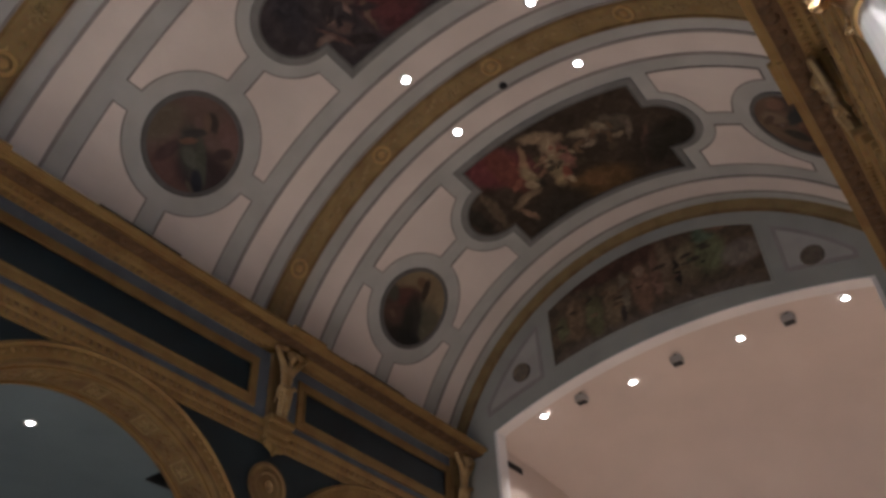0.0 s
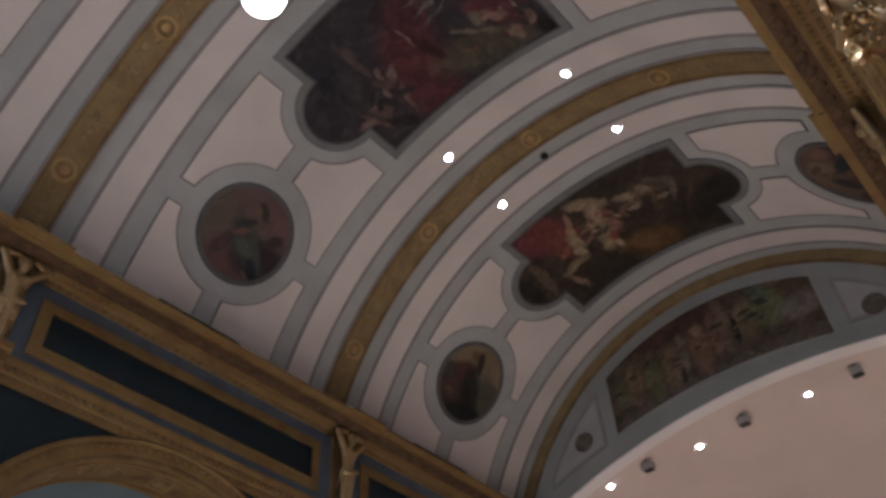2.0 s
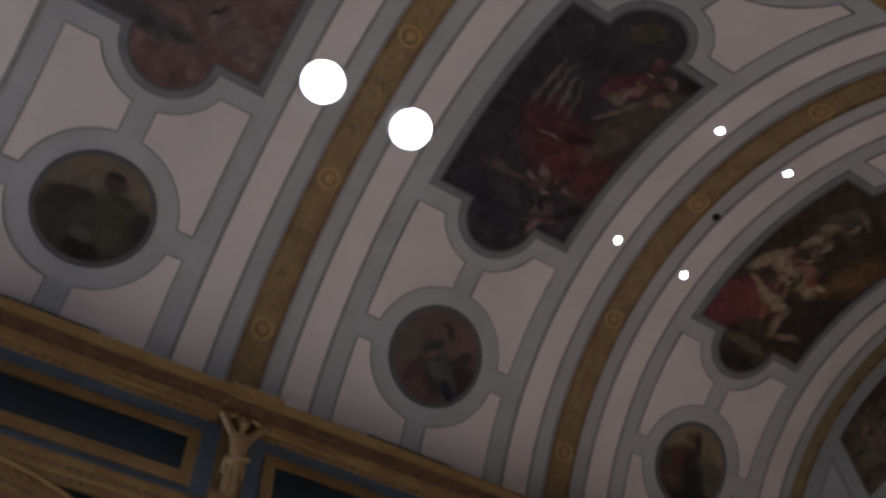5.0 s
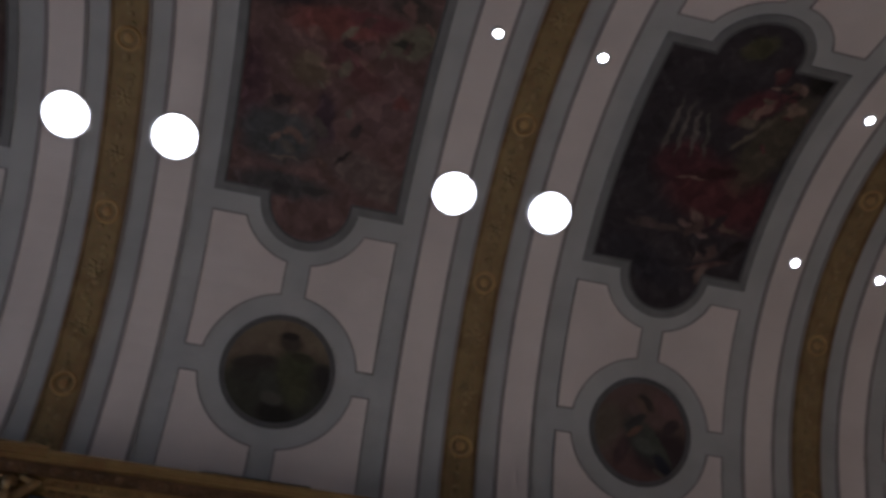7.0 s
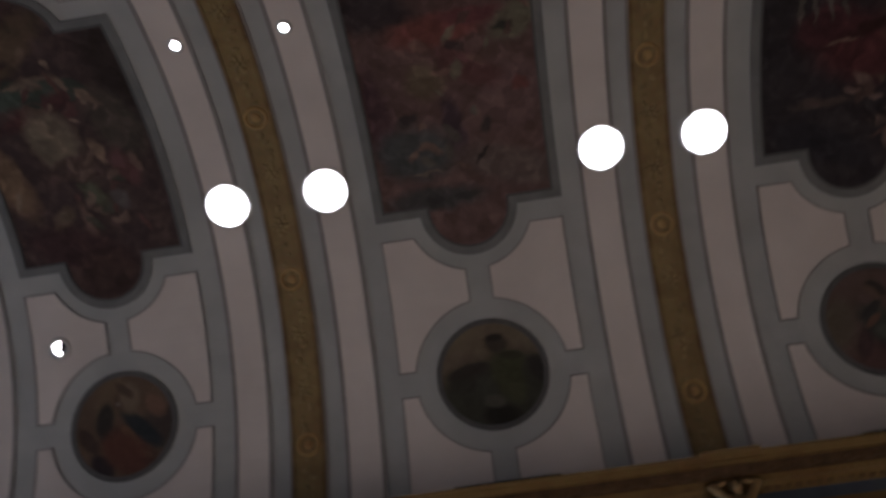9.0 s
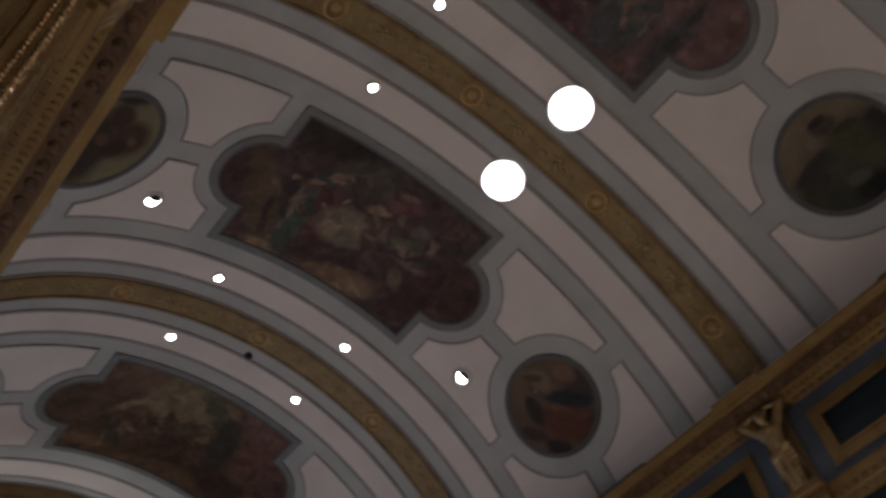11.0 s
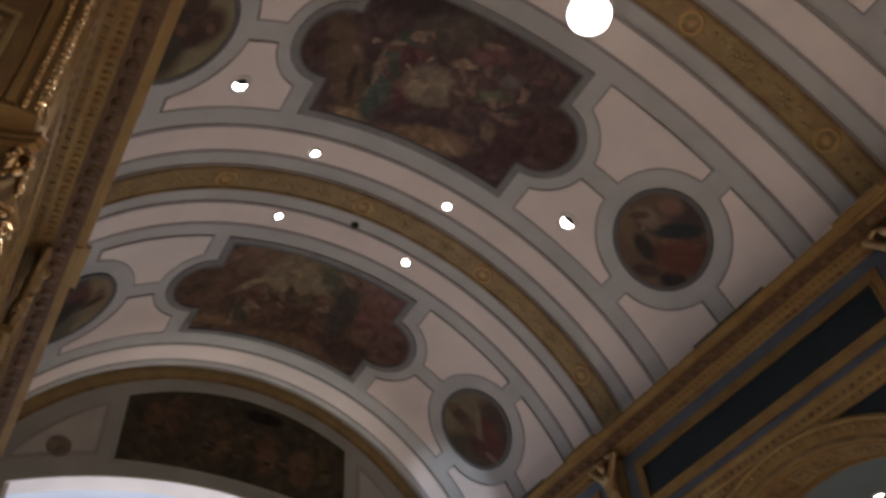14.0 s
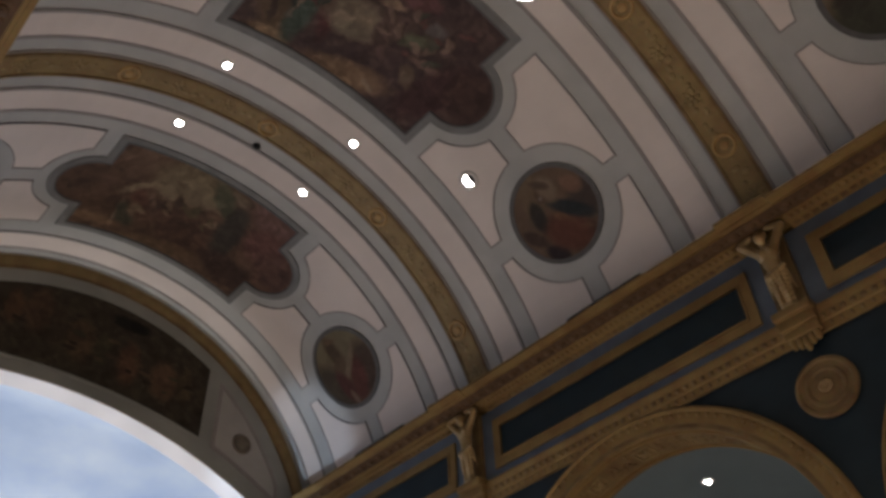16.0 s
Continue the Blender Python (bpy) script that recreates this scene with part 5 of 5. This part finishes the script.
        for (p, q, r, s) in ((ya + w - i0, yb - w + i0, z0 + w - i0, z0 + w), (ya + w - i0, yb - w + i0, z1 - w, z1 - w + i0), (ya + w - i0, ya + w, z0 + w, z1 - w), (yb - w, yb - w + i0, z0 + w, z1 - w)):
            box(bm, *sorted((sd * (XW - 0.02), sd * (XW - 0.048))), p, q, r, s)
        part("frame", bm, GOLD, t)


def build_roundel(sd, y):
    t = thing("roundel", "gilded concentric roundel on the navy spandrel", "roundel", "spandrel roundels")
    m = Matrix.Translation((sd * XW, y, 4.895)) @ Matrix.Rotation(-sd * math.pi / 2, 4, "Y")
    bm = bmesh.new()
    lathe(bm, [(0.245, -0.01), (0.245, 0.02), (0.235, 0.032), (0.21, 0.034), (0.20, 0.022), (0.165, 0.02), (0.155, 0.03), (0.135, 0.03), (0.125, 0.018), (0.075, 0.018)], 40)
    bm.transform(m)
    part("ring", bm, GOLD_DULL, t)
    bm = bmesh.new()
    for k in range(10):
        q = m @ Matrix.Rotation(k * math.pi / 5, 4, "Z")
        blob(bm, (0.042, 0, 0.03), (0.024, 0.012, 0.012), 6, 4, q)
    blob(bm, (0, 0, 0.036), (0.016, 0.016, 0.016), 8, 6, m)
    part("boss", bm, GOLD_BRIGHT, t)


for sd, name in ((-1, "wall_west"), (1, "wall_east")):
    build_wall(sd, name)
    build_entablature(sd)
    for yb in ARCHES:
        build_arch(sd, yb, sd > 0 and abs(yb) < 1)
    for y in PIERS[sd] + [YE - 0.17, -YE + 0.17]:
        build_bracket(sd, y)
    for y in PIERS[sd]:
        build_roundel(sd, y)


# ---- columns ----
def volute(bm, m, r, k0=0.31):
    """A scroll of round section with a berry in its eye."""
    rings = []
    for i in range(30):
        a = i / 29 * 2.2 * 2 * math.pi
        q = r * (1 - 0.80 * i / 29)
        k = k0 * r * (1 - 0.45 * i / 29)
        c, s = math.cos(a), math.sin(a)
        rings.append([m @ Vector(((q + k * math.cos(b)) * c, k * 1.5 * math.sin(b), (q + k * math.cos(b)) * s)) for b in (j * math.pi / 3 for j in range(6))])
    prism(bm, None, rings, True)
    blob(bm, (0, 0, 0), (r * 0.34, r * 0.62, r * 0.34), 8, 6, m)
    for f in bm.faces:
        f.smooth = True


def leaf(bm, m, w, h, out):
    """An acanthus leaf: rises along z, curls outwards along x, with lobed beaded edges and a rolled tip."""
    n, rows = 14, []
    for i in range(n + 1):
        v = i / n
        x = 0.008 + out * max(0, v - 0.35) ** 2 * 2.4
        z = h * (v if v < 0.85 else 0.85 - (v - 0.85) * 0.8)
        ww = w * (0.55 + 0.55 * math.sin(math.pi * min(v * 1.1, 1))) * (1 - 0.5 * v ** 4) * (1 + 0.26 * (i % 2))
        ring = [m @ Vector((x + d, ww * e, z)) for e, d in ((-1, -0.012), (-0.55, 0.006), (-0.2, 0.003), (0, 0.014), (0.2, 0.003), (0.55, 0.006), (1, -0.012))]
        rows.append([bm.verts.new(p) for p in ring])
        if i > 1 and i % 2:
            for p in (ring[0], ring[-1]):
                blob(bm, p, (0.0075, 0.0075, 0.010), 6, 4)
    for a, b in zip(rows, rows[1:]):
        for i in range(6):
            bm.faces.new((a[i], a[i + 1], b[i + 1], b[i])).smooth = True
    tip = m @ Matrix.Translation((0.008 + out * 1.01 - 0.012, 0, h * 0.72))
    volute(bm, tip, 0.021)


def build_column():
    """Slender column with a gilded leaf capital; its base stands at the origin."""
    t = thing("column", "slender white marble column with a gilded leaf capital", "column", "arcade columns")
    bm = bmesh.new()
    lathe(bm, [(0.19, 0.0), (0.19, 0.10), (0.182, 0.11), (0.178, 0.15), (0.155, 0.17), (0.148, 0.19), (0.155, 0.215), (0.150, 0.235), (0.142, 0.245)], 28)
    part("base", bm, MARBLE, t, smooth=False)
    bm = bmesh.new()
    lathe(bm, [(0.138, 0.24), (0.138, 1.0), (0.134, 1.8), (0.127, 2.6), (0.120, 3.155)], 32)
    part("shaft", bm, MARBLE, t, "smooth white marble shaft", smooth=True)
    bm = bmesh.new()
    lathe(bm, [(0.118, 3.150), (0.128, 3.153), (0.134, 3.164), (0.128, 3.176), (0.110, 3.18)], 32)
    part("collar", bm, GOLD_BRIGHT, t, "gilded ring", smooth=True)
    bm = bmesh.new()
    lathe(bm, [(0.108, 3.16), (0.110, 3.36), (0.125, 3.46), (0.160, 3.552)], 28)
    cap = part("capital", bm, GOLD_DULL, t, "gilded leaf capital", smooth=True)
    for z, h, w, o, off in ((3.175, 0.17, 0.042, 0.075, 0), (3.19, 0.27, 0.040, 0.080, math.pi / 8)):
        for k in range(8):
            bm = bmesh.new()
            leaf(bm, Matrix.Rotation(off + k * math.pi / 4, 4, "Z") @ Matrix.Translation((0.104, 0, z)), w, h, o)
            part("leaf", bm, GOLD_BRIGHT, cap)
    for k in range(4):
        # corner scrolls on their beaded stalks
        for s in (-1, 1):
            bm = bmesh.new()
            q = Matrix.Rotation(k * math.pi / 2 + math.pi / 4, 4, "Z") @ Matrix.Translation((0.205, s * 0.016, 3.508)) @ Matrix.Rotation(s * 0.3, 4, "Z")
            volute(bm, q, 0.036, 0.26)
            for i in range(9):
                u = i / 8
                blob(bm, (0.125 + 0.075 * u ** 2 - 0.205, s * 0.035 * (1 - u), -0.14 + 0.165 * u), (0.009, 0.009, 0.012), 6, 4, q)
            part("volute", bm, GOLD_BRIGHT, cap)
        bm = bmesh.new()
        q = Matrix.Rotation(k * math.pi / 2, 4, "Z") @ Matrix.Translation((0.158, 0, 3.575))
        for i in range(7):
            # fan-shaped flower on the middle of each side
            a = -1.2 + 0.4 * i
            blob(bm, (0.012, 0.030 * math.sin(a), 0.030 * math.cos(a) - 0.01), (0.010, 0.009, 0.020), 6, 4, q @ Matrix.Rotation(-a * 0.4, 4, "X"))
        blob(bm, (0.016, 0, -0.012), (0.016, 0.016, 0.016), 8, 5, q)
        part("flower", bm, GOLD_BRIGHT, cap)
    bm = bmesh.new()
    n = 8
    ring = []
    for k in range(4):
        for i in range(n):
            e = -1 + 2 * i / (n - 1)
            ring.append(Matrix.Rotation(k * math.pi / 2, 3, "Z") @ Vector((0.158 + 0.042 * e * e, e * 0.178, 0)))
    rings = [[(v.x * f, v.y * f, z) for v in ring] for f, z in ((0.90, 3.548), (0.97, 3.558), (0.98, 3.575), (1.02, 3.580), (1.03, 3.592), (1.03, 3.602))]
    prism(bm, None, rings, True)
    part("abacus", bm, GOLD, cap)
    return t


col = build_column()
first = True
for sd in (-1, 1):
    for y in (5.45, 1.95, -1.835, -5.45, YE - 0.14, -YE + 0.14):
        m = pose(sd * 3.07, y, 0.0)
        if first:
            col.matrix_world, first = m, False
        else:
            copy_thing(col, m)


def build_impost(sd, y, half):
    """Gilded slab on which two arches meet, over the column."""
    t = thing("impost_slab", "gilded slab between arch ends over a column", "impost", "impost slabs")
    bm = bmesh.new()
    box(bm, *sorted((sd * (XW - 0.09), sd * (XW + WT + 0.03))), y - half, y + half, 3.603, 3.6195)
    bmesh.ops.bevel(bm, geom=bm.edges[:], offset=0.004, segments=1, affect="EDGES")
    part("slab", bm, GOLD, t)
    bm = bmesh.new()
    box(bm, *sorted((sd * (XW + 0.29), sd * (XW + WT + 0.01))), y - half + 0.03, y + half - 0.03, 3.56, 3.602)
    part("rear_moulding", bm, GOLD_DULL, t)


for sd in (-1, 1):
    for y in RIBS:
        build_impost(sd, y, 0.215)

# ---- aisles, floor and enclosing walls ----
bm = bmesh.new()
box(bm, -7.0, 7.0, -YE - 4.8, YE + 4.8, -0.3, -0.001)
tagged(link("floor", bm, FLOOR), "polished pale stone floor", "floor", kind="structure")
for sd, name in ((-1, "west"), (1, "east")):
    bm = bmesh.new()
    box(bm, *sorted((sd * (XW + WT), sd * 6.2)), -YE, YE, 5.32, 5.5)
    tagged(link("ceiling_aisle_" + name, bm, AISLE), "flat blue-grey aisle ceiling", "ceiling", kind="structure")
    bm = bmesh.new()
    box(bm, *sorted((sd * 6.2, sd * 6.4)), -YE, YE, 0, 5.5)
    for y in (-YE - 0.001, YE - 0.19):
        box(bm, *sorted((sd * (XW + WT), sd * 6.2)), y, y + 0.19, 0, 5.5)
    tagged(link("wall_aisle_" + name, bm, AISLE), "blue-grey aisle wall", "wall", kind="structure")
    for yb in ARCHES:
        copy_thing(lamp0, Matrix.Translation((sd * 4.32, yb * 1.02, 5.322)) @ Matrix.Rotation(math.pi, 4, "X") @ Matrix.Scale(0.85, 4))
        spot_lamp("aisle_beam", look((sd * 4.32, yb * 1.02, 5.25), (sd * 4.32, yb, 0)), LAMP_AISLE, 130, (1.0, 0.88, 0.78))


# ---- small fittings ----
def cornice_vent(sd, y):
    """Dark slot grille low on the vault above the cornice."""
    t = thing("slot_grille", "long dark slot grille low on the vault", "air grille", "slot grilles")
    s0 = sd * R * radians(66.6)
    bm = curved([[(y - 0.48, s0 - 0.03), (y + 0.48, s0 - 0.03), (y + 0.48, s0 + 0.03), (y - 0.48, s0 + 0.03)]], 0.02)
    part("grille", bm, BLACK, t)


for yb in BAYS:
    for sd in (-1, 1):
        cornice_vent(sd, yb)


def smoke_detector(y):
    s = -0.045
    t = thing("smoke_detector", "small dark detector on the rib", "detector", "detectors", at=vault_frame(y, s, R - 0.008))
    bm = bmesh.new()
    lathe(bm, [(0.045, 0), (0.045, 0.02), (0.03, 0.035), (0.012, 0.04), (0.001, 0.06)], 16)
    part("housing", bm, BLACK, t, smooth=True)


smoke_detector(5.4 + 0.307)
smoke_detector(-5.4 - 0.307)


def eyeball(y, s):
    """Tilted gimbal spot: white ring with a half-covered lens."""
    t = thing("eyeball_spot", "white gimbal spotlight set in the plaster panel, lit", "spotlight", "gimbal spots", at=vault_frame(y, s, R - 0.008))
    bm = bmesh.new()
    lathe(bm, [(0.11, 0.0), (0.11, 0.010), (0.072, 0.016), (0.064, 0.004)], 28, cap=False)
    part("ring", bm, METAL, t, smooth=True)
    bm = bmesh.new()
    lathe(bm, [(0.062, 0.002), (0.056, 0.016), (0.03, 0.026), (0.001, 0.029)], 24)
    part("lens", bm, LENS, t, smooth=True)
    bm = bmesh.new()
    bmesh.ops.create_uvsphere(bm, u_segments=20, v_segments=10, radius=0.068)
    bmesh.ops.delete(bm, geom=[v for v in bm.verts if v.co.z < -0.001 or v.co.y < 0.012], context="VERTS")
    bmesh.ops.solidify(bm, geom=bm.faces[:], thickness=0.004)
    bmesh.ops.scale(bm, vec=(1, 1, 0.6), verts=bm.verts)
    part("hood", bm, BLACK, t, smooth=True)


for sd in (-1, 1):
    eyeball(-3.6 - 0.60, sd * R * radians(33.9))

# aisle air diffusers
for yb in (3.6,):
    t = thing("ceiling_diffuser", "square black air diffuser in the aisle ceiling", "air diffuser", at=pose(-4.3, yb + 1.74, 5.32))
    for k in range(4):
        bm = bmesh.new()
        a, w = 0.17 - 0.042 * k, 0.02
        for q in ((-a, a, -a, -a + w), (-a, a, a - w, a), (-a, -a + w, -a + w, a - w), (a - w, a, -a + w, a - w)):
            box(bm, *q, -0.02 - 0.006 * k, -0.001)
        part("slat", bm, BLACK, t)
